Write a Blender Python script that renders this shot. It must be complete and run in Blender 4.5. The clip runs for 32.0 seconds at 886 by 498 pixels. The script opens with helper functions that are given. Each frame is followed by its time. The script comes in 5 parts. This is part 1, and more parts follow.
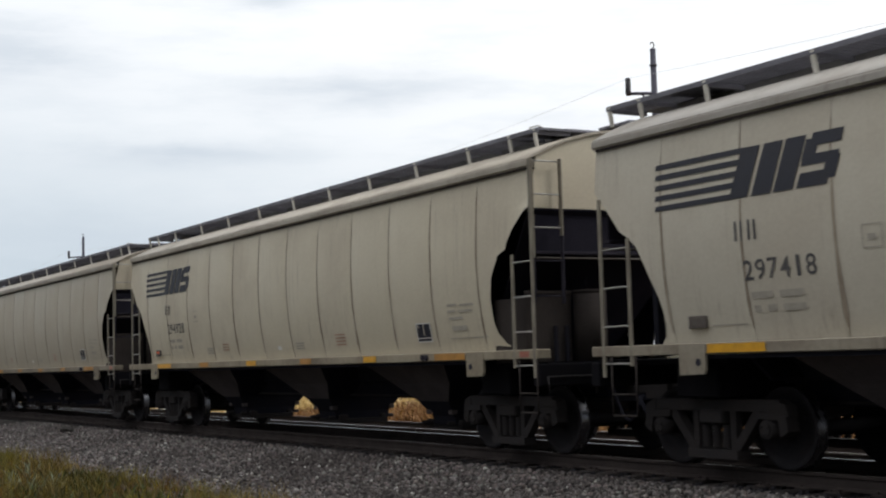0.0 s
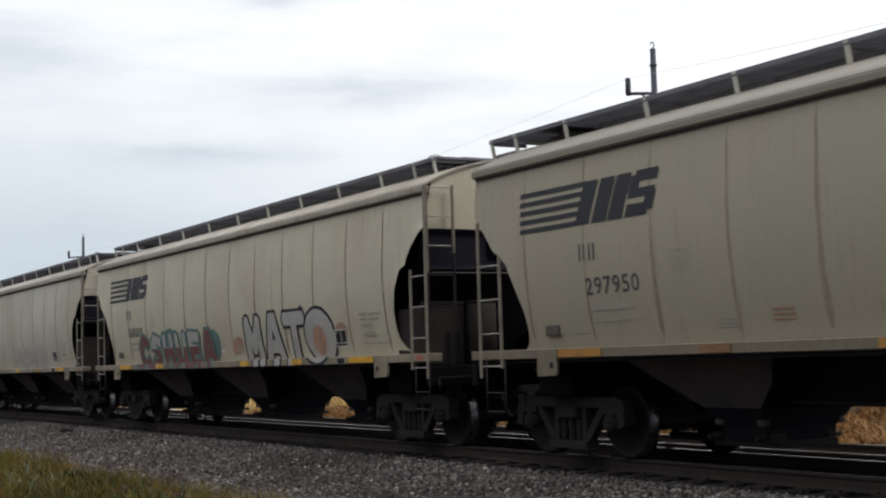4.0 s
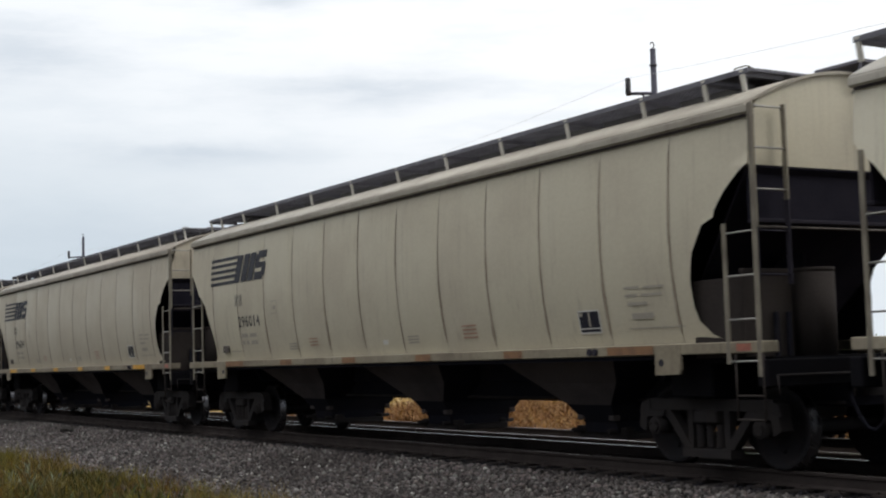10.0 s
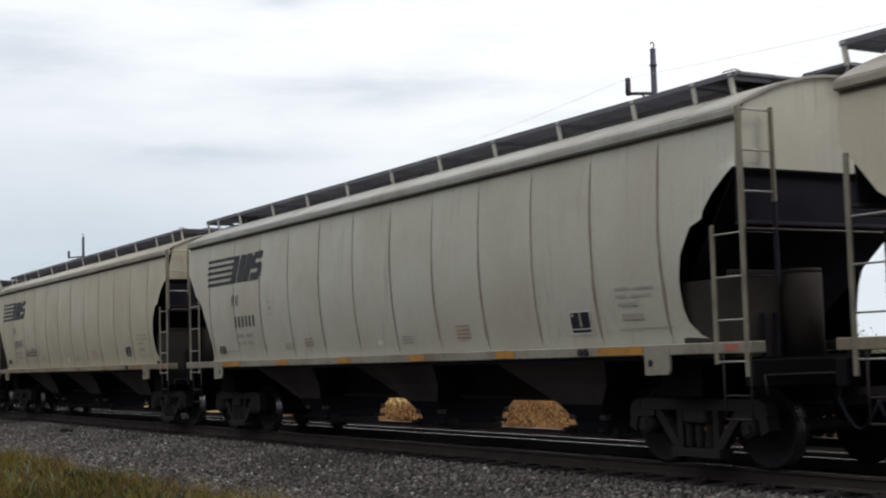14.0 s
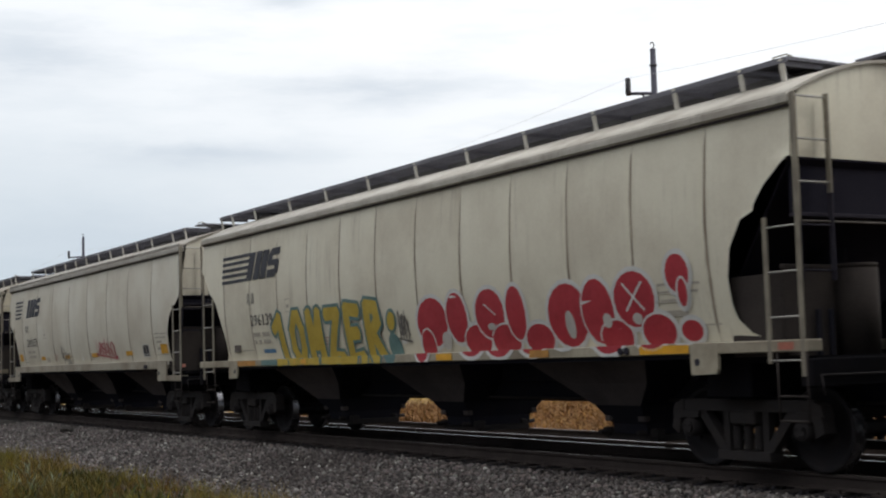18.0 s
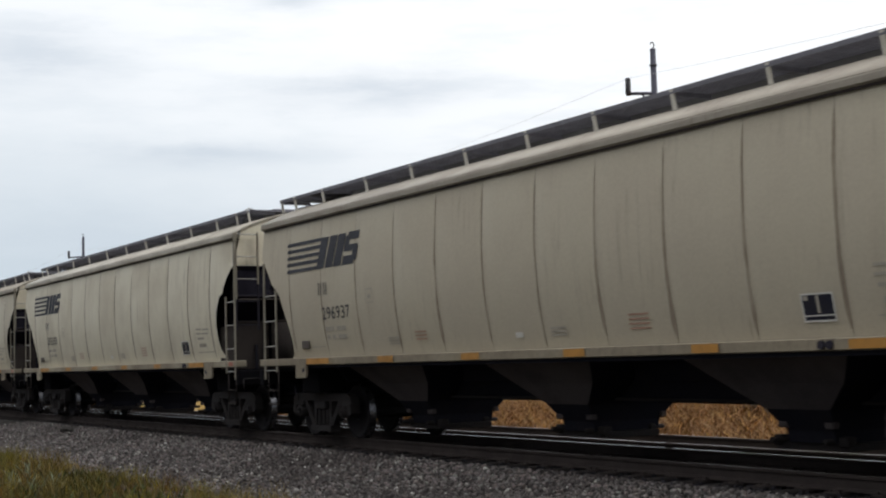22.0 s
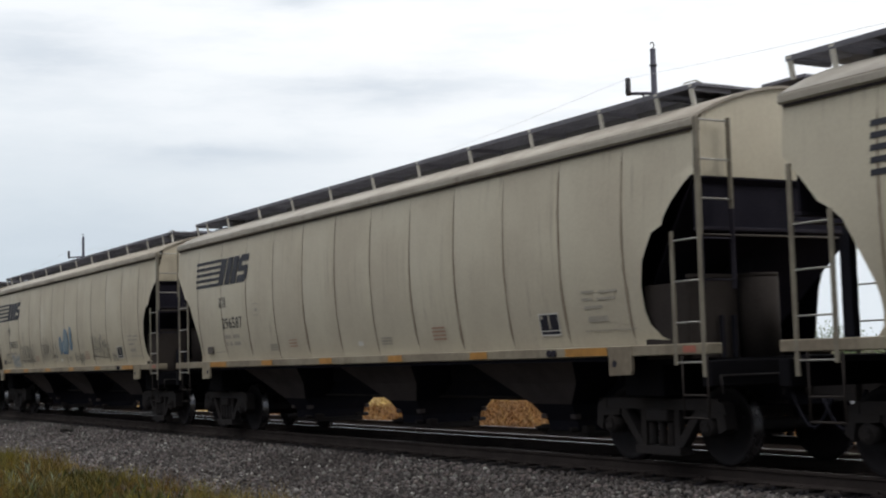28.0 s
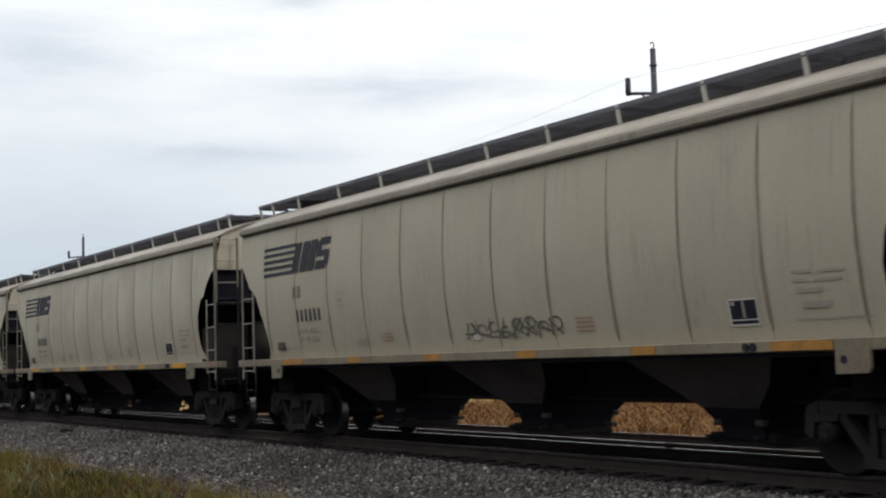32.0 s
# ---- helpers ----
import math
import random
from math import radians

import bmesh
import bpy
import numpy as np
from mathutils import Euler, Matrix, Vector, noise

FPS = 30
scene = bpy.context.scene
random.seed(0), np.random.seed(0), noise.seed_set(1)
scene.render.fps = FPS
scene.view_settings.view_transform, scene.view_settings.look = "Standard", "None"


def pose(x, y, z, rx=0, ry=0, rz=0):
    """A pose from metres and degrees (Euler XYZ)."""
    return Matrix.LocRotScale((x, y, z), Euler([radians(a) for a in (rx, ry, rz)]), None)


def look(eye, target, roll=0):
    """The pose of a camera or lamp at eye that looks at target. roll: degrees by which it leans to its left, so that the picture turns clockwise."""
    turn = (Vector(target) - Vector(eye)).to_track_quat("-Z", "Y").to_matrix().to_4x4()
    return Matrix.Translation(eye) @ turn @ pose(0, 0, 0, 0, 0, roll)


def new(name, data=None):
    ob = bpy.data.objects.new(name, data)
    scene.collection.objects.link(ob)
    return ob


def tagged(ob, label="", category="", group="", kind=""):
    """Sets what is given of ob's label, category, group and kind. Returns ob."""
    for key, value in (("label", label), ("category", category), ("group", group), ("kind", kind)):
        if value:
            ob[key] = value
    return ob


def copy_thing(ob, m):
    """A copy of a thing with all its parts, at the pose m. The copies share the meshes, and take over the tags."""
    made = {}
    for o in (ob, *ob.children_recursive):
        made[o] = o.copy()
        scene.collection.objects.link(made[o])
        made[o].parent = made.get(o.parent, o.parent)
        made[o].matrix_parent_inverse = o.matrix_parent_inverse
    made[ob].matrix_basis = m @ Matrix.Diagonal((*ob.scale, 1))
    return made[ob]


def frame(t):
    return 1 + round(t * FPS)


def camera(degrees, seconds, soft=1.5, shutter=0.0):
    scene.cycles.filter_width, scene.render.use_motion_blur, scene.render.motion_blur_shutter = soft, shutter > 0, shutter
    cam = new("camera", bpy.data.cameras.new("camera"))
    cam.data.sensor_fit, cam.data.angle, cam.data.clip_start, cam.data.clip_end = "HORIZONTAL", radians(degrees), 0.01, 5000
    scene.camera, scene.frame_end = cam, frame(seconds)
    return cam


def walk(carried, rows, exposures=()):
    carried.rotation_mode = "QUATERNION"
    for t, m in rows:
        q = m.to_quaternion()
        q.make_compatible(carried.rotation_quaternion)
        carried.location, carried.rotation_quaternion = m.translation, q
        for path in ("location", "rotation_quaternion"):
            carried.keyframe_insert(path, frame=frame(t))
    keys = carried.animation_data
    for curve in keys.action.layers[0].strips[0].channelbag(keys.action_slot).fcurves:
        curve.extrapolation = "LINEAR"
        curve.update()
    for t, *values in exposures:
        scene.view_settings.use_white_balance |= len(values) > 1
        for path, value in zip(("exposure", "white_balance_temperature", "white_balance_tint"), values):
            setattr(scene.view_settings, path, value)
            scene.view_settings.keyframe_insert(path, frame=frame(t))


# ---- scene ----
# x runs along the track in the train's direction, y away from the viewer, z = 0 at the top of the rails
cam = camera(35.79, 32.0, 2.1, 0.08)
CAM_POSE = pose(0, -11.584, 1.305, 94.625, 0, 59.636) @ pose(0, 0, 0, 0, 0, -1.659)
walk(cam, [(0, CAM_POSE), (32, CAM_POSE)])

CAR_PITCH = 18.3          # coupled length of one car
FIRST, LAST = -1, 26      # cars of the train that come into view
WHEEL_R = 0.457


def run(t):
    """How far the train has rolled along the track at t seconds."""
    s = -23.252 + 12.889 * t + 0.03425 * t * t - 0.0000765 * t ** 3
    # slack runs in once, near the end, and holds the cars back by half a metre
    return s - 0.45 * min(1.0, max(0.0, (t - 30.7) / 0.1))


def slack(n):
    """The one shorter car lets those behind it sit closer; couplers give and take a little."""
    return 0.0 if n < 14 else 0.61 if n == 14 else 1.42 if n < 21 else 1.51


# ---- world, sun ----
def vmath(nt, op, a, b=None):
    n = nt.nodes.new("ShaderNodeMath")
    n.operation = op
    for i, v in enumerate((a, b)):
        if v is None:
            continue
        if isinstance(v, (int, float)):
            n.inputs[i].default_value = v
        else:
            nt.links.new(v, n.inputs[i])
    return n.outputs[0]


def mixcol(nt, fac, a, b, mode="MIX"):
    n = nt.nodes.new("ShaderNodeMix")
    n.data_type, n.blend_type = "RGBA", mode
    for sock, v in ((n.inputs[0], fac), (n.inputs[6], a), (n.inputs[7], b)):
        if isinstance(v, (int, float)):
            sock.default_value = v
        elif isinstance(v, tuple):
            sock.default_value = (*v[:3], 1)
        else:
            nt.links.new(v, sock)
    return n.outputs[2]


def noise_tex(nt, vec, scale, detail=4.0, rough=0.55, distort=0.0):
    n = nt.nodes.new("ShaderNodeTexNoise")
    n.inputs["Scale"].default_value, n.inputs["Detail"].default_value = scale, detail
    n.inputs["Roughness"].default_value, n.inputs["Distortion"].default_value = rough, distort
    if vec is not None:
        nt.links.new(vec, n.inputs["Vector"])
    return n


def span(nt, v, lo, hi, a=0.0, b=1.0, smooth=True):
    n = nt.nodes.new("ShaderNodeMapRange")
    n.interpolation_type = "SMOOTHSTEP" if smooth else "LINEAR"
    nt.links.new(v, n.inputs[0])
    for i, x in enumerate((lo, hi, a, b)):
        n.inputs[i + 1].default_value = x
    return n.outputs[0]


def mapped(nt, vec, scale=(1, 1, 1), loc=(0, 0, 0)):
    n = nt.nodes.new("ShaderNodeMapping")
    nt.links.new(vec, n.inputs[0])
    n.inputs["Scale"].default_value, n.inputs["Location"].default_value = scale, loc
    return n.outputs[0]


# soft grey streaks of cloud: heading (degrees left of +y), elevation, half sizes, depth
STREAKS = ((63.4, 11.3, 5.2, 0.75, 0.55), (70.4, 8.6, 4.4, 0.5, 0.55), (77.2, 12.7, 3.6, 1.5, 0.55), (66.8, 15.1, 1.3, 0.5, 0.5),
           (73.0, 5.5, 8.0, 1.0, 0.3), (52.0, 9.6, 6.0, 0.8, 0.16), (58.0, 7.4, 5.0, 0.6, 0.2), (40.0, 16.0, 9.0, 1.4, 0.3), (95.0, 14.0, 12.0, 2.0, 0.4))
SUN_HEADING, SUN_HEIGHT = -38.0, 47.0


def cloudy_sky(nt, vec):
    """An overcast sky by direction: brighter aloft and towards the sun, blue-grey near the horizon, with flat streaks."""
    nor = nt.nodes.new("ShaderNodeVectorMath")
    nor.operation = "NORMALIZE"
    nt.links.new(vec, nor.inputs[0])
    sep = nt.nodes.new("ShaderNodeSeparateXYZ")
    nt.links.new(nor.outputs[0], sep.inputs[0])
    x, y, z = sep.outputs
    el = vmath(nt, "MULTIPLY", vmath(nt, "ARCSINE", z), 57.2958)
    az = vmath(nt, "MULTIPLY", vmath(nt, "ARCTAN2", vmath(nt, "MULTIPLY", x, -1.0), y), 57.2958)
    warp = noise_tex(nt, mapped(nt, nor.outputs[0], (1, 1, 3)), 9.0, 5.0, 0.6)
    wob = vmath(nt, "MULTIPLY", vmath(nt, "SUBTRACT", warp.outputs[0], 0.5), 3.4)
    ele = vmath(nt, "ADD", el, wob)
    base = mixcol(nt, span(nt, ele, 2.5, 15.0), (0.60, 0.675, 0.735), (1.0, 1.015, 1.03))
    base = mixcol(nt, span(nt, az, 80.0, 52.0, 0.0, 0.75), base, mixcol(nt, span(nt, el, 1.0, 11.0), (0.86, 0.90, 0.93), (1.08, 1.08, 1.08)))
    base = mixcol(nt, span(nt, el, 18.0, 80.0), base, (2.1, 2.08, 2.05))
    # away from the sun the overcast thickens: dull at the horizon, bright overhead
    side = vmath(nt, "ADD", vmath(nt, "MULTIPLY", x, -0.208), vmath(nt, "MULTIPLY", y, 0.978))
    base = mixcol(nt, span(nt, side, 0.25, -0.45), base, mixcol(nt, span(nt, el, 9.0, 78.0), (0.15, 0.155, 0.17), (2.5, 2.46, 2.41)))
    fine = noise_tex(nt, mapped(nt, nor.outputs[0], (1, 1, 5.5)), 13.0, 6.0, 0.6)
    base = mixcol(nt, span(nt, fine.outputs[0], 0.42, 0.72, 0.0, 0.27), base, (0.74, 0.80, 0.85))
    total = None
    for a, e, wa, we, deep in STREAKS:
        da = vmath(nt, "DIVIDE", vmath(nt, "SUBTRACT", az, a), wa)
        de = vmath(nt, "DIVIDE", vmath(nt, "SUBTRACT", vmath(nt, "ADD", el, vmath(nt, "MULTIPLY", wob, 0.42)), e), we)
        r2 = vmath(nt, "ADD", vmath(nt, "MULTIPLY", da, da), vmath(nt, "MULTIPLY", de, de))
        m = vmath(nt, "MULTIPLY", vmath(nt, "EXPONENT", vmath(nt, "MULTIPLY", r2, -1.0)), deep)
        total = m if total is None else vmath(nt, "MAXIMUM", total, m)
    grain = span(nt, fine.outputs[0], 0.25, 0.6, 0.55, 1.0)
    cloud = mixcol(nt, vmath(nt, "MULTIPLY", total, grain), base, (0.55, 0.62, 0.70))
    return mixcol(nt, 1.0, cloud, (0.983, 1.0, 1.022), "MULTIPLY")


world = bpy.data.worlds.new("overcast_sky")
scene.world = world
world.use_nodes = True
wt = world.node_tree
wt.nodes.clear()
tc = wt.nodes.new("ShaderNodeTexCoord")
sky = wt.nodes.new("ShaderNodeTexSky")
sky.sky_type, sky.sun_disc = "NISHITA", False
sky.sun_elevation, sky.sun_rotation = radians(SUN_HEIGHT), radians(-SUN_HEADING)
blue = wt.nodes.new("ShaderNodeBackground")
blue.inputs[1].default_value = 0.06
wt.links.new(sky.outputs[0], blue.inputs[0])
grey = wt.nodes.new("ShaderNodeBackground")
wt.links.new(cloudy_sky(wt, tc.outputs["Generated"]), grey.inputs[0])
both = wt.nodes.new("ShaderNodeMixShader")
both.inputs[0].default_value = 0.92
wt.links.new(blue.outputs[0], both.inputs[1])
wt.links.new(grey.outputs[0], both.inputs[2])
wo = wt.nodes.new("ShaderNodeOutputWorld")
wt.links.new(both.outputs[0], wo.inputs[0])

sun = new("sun", bpy.data.lights.new("sun", "SUN"))
sun.data.energy, sun.data.angle, sun.data.color = 0.9, radians(18), (1.0, 0.96, 0.9)
_h = radians(SUN_HEADING)
sun.matrix_world = look((-math.sin(_h) * 60, math.cos(_h) * 60, 60 * math.tan(radians(SUN_HEIGHT))), (0, 0, 0))
scene.view_settings.exposure = 0.0


# ---- materials ----
def material(name, col, rough=0.6, metal=0.0, dark=None, amount=0.5, scale=2.0, stretch=(1, 1, 1), fine=0.12, fscale=40.0, bump=0.15,
             bscale=60.0, tint=False, island=0.0, streak=0.0, streakcol=(0.1, 0.08, 0.06), spec=0.5):
    m = bpy.data.materials.new(name)
    m.use_nodes = True
    nt = m.node_tree
    bsdf = nt.nodes["Principled BSDF"]
    co = nt.nodes.new("ShaderNodeTexCoord").outputs["Object"]
    info = nt.nodes.new("ShaderNodeObjectInfo")
    shift = nt.nodes.new("ShaderNodeVectorMath")
    shift.operation = "MULTIPLY_ADD"
    nt.links.new(info.outputs["Random"], shift.inputs[0])
    shift.inputs[1].default_value = (37.0, 19.0, 53.0)
    nt.links.new(co, shift.inputs[2])
    vec = shift.outputs[0]
    c = col
    if tint:
        c = mixcol(nt, 1.0, col, info.outputs["Color"], "MULTIPLY")
    if island:
        geo = nt.nodes.new("ShaderNodeNewGeometry")
        hsv = nt.nodes.new("ShaderNodeHueSaturation")
        nt.links.new(span(nt, vmath(nt, "POWER", geo.outputs["Random Per Island"], 2.2), 0, 1, 1 - island * 0.75, 1 + island * 2.2, False), hsv.inputs["Value"])
        rnd = vmath(nt, "FRACT", vmath(nt, "MULTIPLY", geo.outputs["Random Per Island"], 7.31))
        nt.links.new(span(nt, rnd, 0, 1, 1 - island * 0.8, 1 + island * 0.5, False), hsv.inputs["Saturation"])
        nt.links.new(span(nt, vmath(nt, "FRACT", vmath(nt, "MULTIPLY", rnd, 5.7)), 0, 1, 0.5 - island * 0.05, 0.5 + island * 0.05, False), hsv.inputs["Hue"])
        if isinstance(c, tuple):
            hsv.inputs["Color"].default_value = (*c, 1)
        else:
            nt.links.new(c, hsv.inputs["Color"])
        c = hsv.outputs[0]
    big = noise_tex(nt, mapped(nt, vec, stretch), scale, 5.0, 0.6)
    if dark is not None:
        c = mixcol(nt, span(nt, big.outputs[0], 0.36, 0.72, 0.0, amount), c, dark)
    if streak:
        st = noise_tex(nt, mapped(nt, vec, (7.0, 7.0, 0.35)), 1.6, 5.0, 0.65)
        st2 = noise_tex(nt, mapped(nt, vec, (0.7, 0.7, 0.7)), 1.0, 3.0, 0.5)
        f = vmath(nt, "MULTIPLY", span(nt, st.outputs[0], 0.5, 0.78), span(nt, st2.outputs[0], 0.35, 0.7, 0.0, streak))
        c = mixcol(nt, f, c, streakcol)
    fn = noise_tex(nt, vec, fscale, 3.0, 0.6)
    c = mixcol(nt, fine, c, mixcol(nt, span(nt, fn.outputs[0], 0.3, 0.7), (0.02, 0.018, 0.015), (0.75, 0.73, 0.7)), "SOFT_LIGHT")
    if isinstance(c, tuple):
        bsdf.inputs["Base Color"].default_value = (*c, 1)
    else:
        nt.links.new(c, bsdf.inputs["Base Color"])
    nt.links.new(span(nt, big.outputs[0], 0.3, 0.7, max(0.05, rough - 0.1), min(1.0, rough + 0.12)), bsdf.inputs["Roughness"])
    bsdf.inputs["Metallic"].default_value = metal
    bsdf.inputs["Specular IOR Level"].default_value = spec
    if bump:
        bn = noise_tex(nt, vec, bscale, 4.0, 0.6)
        b = nt.nodes.new("ShaderNodeBump")
        b.inputs["Strength"].default_value, b.inputs["Distance"].default_value = bump, 0.02
        nt.links.new(bn.outputs[0], b.inputs["Height"])
        nt.links.new(b.outputs[0], bsdf.inputs["Normal"])
    return m


PAINT = material("car_paint", (0.60, 0.560, 0.475), 0.5, dark=(0.44, 0.385, 0.305), amount=0.5, scale=0.55, fine=0.1, fscale=25, bump=0.05, bscale=6,
                 tint=True, streak=0.55, streakcol=(0.24, 0.19, 0.14))
TRIM = material("trim_paint", (0.42, 0.393, 0.362), 0.6, dark=(0.29, 0.255, 0.218), amount=0.65, scale=1.3, fine=0.12, bump=0.05, tint=True, streak=0.6, streakcol=(0.13, 0.10, 0.08), spec=0.3)
SILL = material("grimy_sill_paint", (0.315, 0.28, 0.225), 0.65, dark=(0.18, 0.147, 0.112), amount=0.8, scale=0.9, fine=0.15, fscale=14, bump=0.08, tint=True, streak=0.7, streakcol=(0.10, 0.078, 0.06), spec=0.25)
LADDER = material("grimy_ladder_paint", (0.25, 0.225, 0.175), 0.6, dark=(0.12, 0.10, 0.08), amount=0.7, scale=2.5, bump=0.05)
# rungs lighter than the ladder paint, standing in for their lit top edges
RUNG = material("highlit_rung_steel", (0.40, 0.39, 0.37), 0.4, 0.4, dark=(0.25, 0.23, 0.2), amount=0.5, scale=3.0, bump=0.03)
COAMING = material("hatch_coaming_paint", (0.11, 0.107, 0.105), 0.7, dark=(0.06, 0.056, 0.056), amount=0.6, scale=1.5, bump=0.05, spec=0.2)
EAVESHADE = material("eave_gap_shade", (0.06, 0.052, 0.058), 0.8, dark=(0.12, 0.10, 0.088), amount=0.7, scale=0.7, bump=0.05, spec=0.1)
PALESTRAW = material("pale_straw", (0.50, 0.36, 0.14), 0.85, dark=(0.36, 0.25, 0.09), amount=0.6, scale=0.9, island=0.18, bump=0, spec=0.12)
DULLHEAD = material("darkened_rail_head", (0.14, 0.135, 0.13), 0.5, 0.6, dark=(0.08, 0.075, 0.07), amount=0.5, scale=2.0, stretch=(0.2, 1, 1), bump=0.02)
ORANGEGRASS = material("russet_grass", (0.14, 0.074, 0.018), 0.85, dark=(0.08, 0.05, 0.015), amount=0.6, scale=0.9, island=0.3, bump=0, spec=0.15)
LIMEGRASS = material("lime_grass", (0.18, 0.145, 0.026), 0.85, dark=(0.07, 0.07, 0.016), amount=0.8, scale=1.2, island=0.35, bump=0, spec=0.15)
SEAM = material("seam_grime", (0.265, 0.212, 0.160), 0.85, dark=(0.43, 0.375, 0.295), amount=0.9, scale=1.6)
DIGIT = material("worn_number_paint", (0.080, 0.077, 0.083), 0.65, dark=(0.15, 0.14, 0.13), amount=0.5, scale=3.0, bump=0.02)
CARD = material("grimy_card", (0.105, 0.088, 0.076), 0.7, dark=(0.06, 0.05, 0.045), amount=0.6, scale=5.0, bump=0.02)
# grime of the underframe, also the shaded tone of the bay slopes
UNDER = material("underframe_grime_shade", (0.024, 0.0245, 0.033), 0.9, dark=(0.034, 0.031, 0.036), amount=0.6, scale=1.4, bump=0.2, bscale=30, spec=0.0)
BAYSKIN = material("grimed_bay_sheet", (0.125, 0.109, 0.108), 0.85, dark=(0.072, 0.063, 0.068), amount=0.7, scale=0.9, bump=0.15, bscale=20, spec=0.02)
# end paint and slope sheet: base colours darkened to carry the recess's shade
SHADEPAINT = material("dirty_shaded_paint", (0.040, 0.037, 0.048), 0.65, dark=(0.026, 0.024, 0.034), amount=0.7, scale=1.2, bump=0.1, spec=0.05)
SLOPE = material("shaded_sheet", (0.025, 0.0235, 0.033), 0.75, dark=(0.017, 0.0165, 0.025), amount=0.7, scale=1.2, bump=0.1, spec=0.02)
CAST = material("cast_steel_frame", (0.034, 0.031, 0.032), 0.75, dark=(0.05, 0.042, 0.039), amount=0.5, scale=3.0, bump=0.3, bscale=40, spec=0.1)
BLACKSTEEL = material("black_steel", (0.0095, 0.0093, 0.0115), 0.85, dark=(0.016, 0.0145, 0.015), amount=0.5, scale=2.0, bump=0.2, bscale=40, spec=0.03)
WHEEL = material("wheel_plate", (0.022, 0.021, 0.024), 0.7, dark=(0.034, 0.029, 0.029), amount=0.6, scale=4.0, bump=0.2, spec=0.1)
TREAD = material("polished_tread", (0.24, 0.24, 0.255), 0.25, 1.0, dark=(0.12, 0.117, 0.12), amount=0.5, scale=5.0, bump=0.02)
GRATE = material("galvanised_grating", (0.175, 0.174, 0.205), 0.6, 0.2, dark=(0.105, 0.104, 0.125), amount=0.5, scale=3.0, bump=0.1)
POST = material("pale_post_paint", (0.70, 0.68, 0.62), 0.55, dark=(0.5, 0.47, 0.41), amount=0.6, scale=3.0, bump=0.03)
BLACKISH = material("marking_dark_blue_grey", (0.022, 0.0235, 0.036), 0.6, dark=(0.046, 0.045, 0.05), amount=0.5, scale=2.5, bump=0.02)
FADED = material("faded_stencil", (0.385, 0.352, 0.30), 0.7, dark=(0.49, 0.45, 0.38), amount=0.6, scale=9.0, bump=0.02)
YELLOW = material("reflective_yellow", (0.70, 0.36, 0.015), 0.45, dark=(0.46, 0.23, 0.02), amount=0.6, scale=4.0, bump=0.02)
ORANGE = material("grimy_reflective_orange", (0.26, 0.135, 0.062), 0.6, dark=(0.17, 0.10, 0.065), amount=0.7, scale=5.0, bump=0.02)
AMBER = material("dulled_reflective_amber", (0.47, 0.225, 0.04), 0.55, dark=(0.30, 0.155, 0.045), amount=0.7, scale=5.0, bump=0.02)
PLACARD = material("placard_navy", (0.017, 0.018, 0.032), 0.5, dark=(0.045, 0.042, 0.048), amount=0.5, scale=6.0, bump=0.02, spec=0.2)
WHITE = material("label_white", (0.72, 0.71, 0.68), 0.6, dark=(0.5, 0.48, 0.44), amount=0.5, scale=6.0, bump=0.02)
REDMARK = material("red_marking", (0.40, 0.13, 0.09), 0.6, dark=(0.26, 0.12, 0.085), amount=0.6, scale=8.0, bump=0.02)
FLAME = material("orange_red_card", (0.85, 0.17, 0.07), 0.5, dark=(0.7, 0.13, 0.06), amount=0.4, scale=8.0, bump=0.02)
RAILSIDE = material("rusty_rail", (0.058, 0.048, 0.045), 0.9, dark=(0.04, 0.034, 0.033), amount=0.6, scale=3.0, bump=0.2, spec=0.05)
RAILTOP = material("polished_rail_head", (0.86, 0.86, 0.88), 0.07, 1.0, dark=(0.6, 0.59, 0.58), amount=0.4, scale=2.0, stretch=(0.2, 1, 1), bump=0.0)
BROWNPANEL = material("brown_grimed_panel", (0.050, 0.043, 0.040), 0.8, dark=(0.030, 0.026, 0.027), amount=0.6, scale=1.5, bump=0.1, spec=0.05)
TIE = material("creosoted_wood", (0.034, 0.030, 0.029), 0.9, dark=(0.05, 0.044, 0.041), amount=0.6, scale=4.0, stretch=(6, 1, 6), bump=0.4, bscale=25, spec=0.03)
STONE = material("ballast_stone", (0.084, 0.0715, 0.068), 0.85, dark=(0.050, 0.042, 0.041), amount=0.75, scale=0.3, fine=0.2, fscale=60, bump=0.2, bscale=60, island=0.7, spec=0.3)
DARKSTONE = material("dark_bed_stone", (0.027, 0.0255, 0.029), 0.9, dark=(0.019, 0.018, 0.022), amount=0.5, scale=0.8, fine=0.3, fscale=40, bump=0.4, bscale=40, island=0.4, spec=0.03)
GRAVEL = material("gravel_bed", (0.042, 0.039, 0.036), 0.9, dark=(0.026, 0.023, 0.02), amount=0.7, scale=0.5, fine=0.6, fscale=22, bump=0.9, bscale=26, spec=0.1)
SOIL = material("weedy_soil", (0.055, 0.048, 0.028), 0.95, dark=(0.034, 0.034, 0.018), amount=0.7, scale=0.3, fine=0.4, fscale=9, bump=0.6, bscale=12, spec=0.08)
STRAWGROUND = material("straw_strewn_ground", (0.17, 0.10, 0.045), 0.95, dark=(0.09, 0.052, 0.022), amount=0.7, scale=0.9, fine=0.4, fscale=9, bump=0.7, bscale=12, spec=0.1)
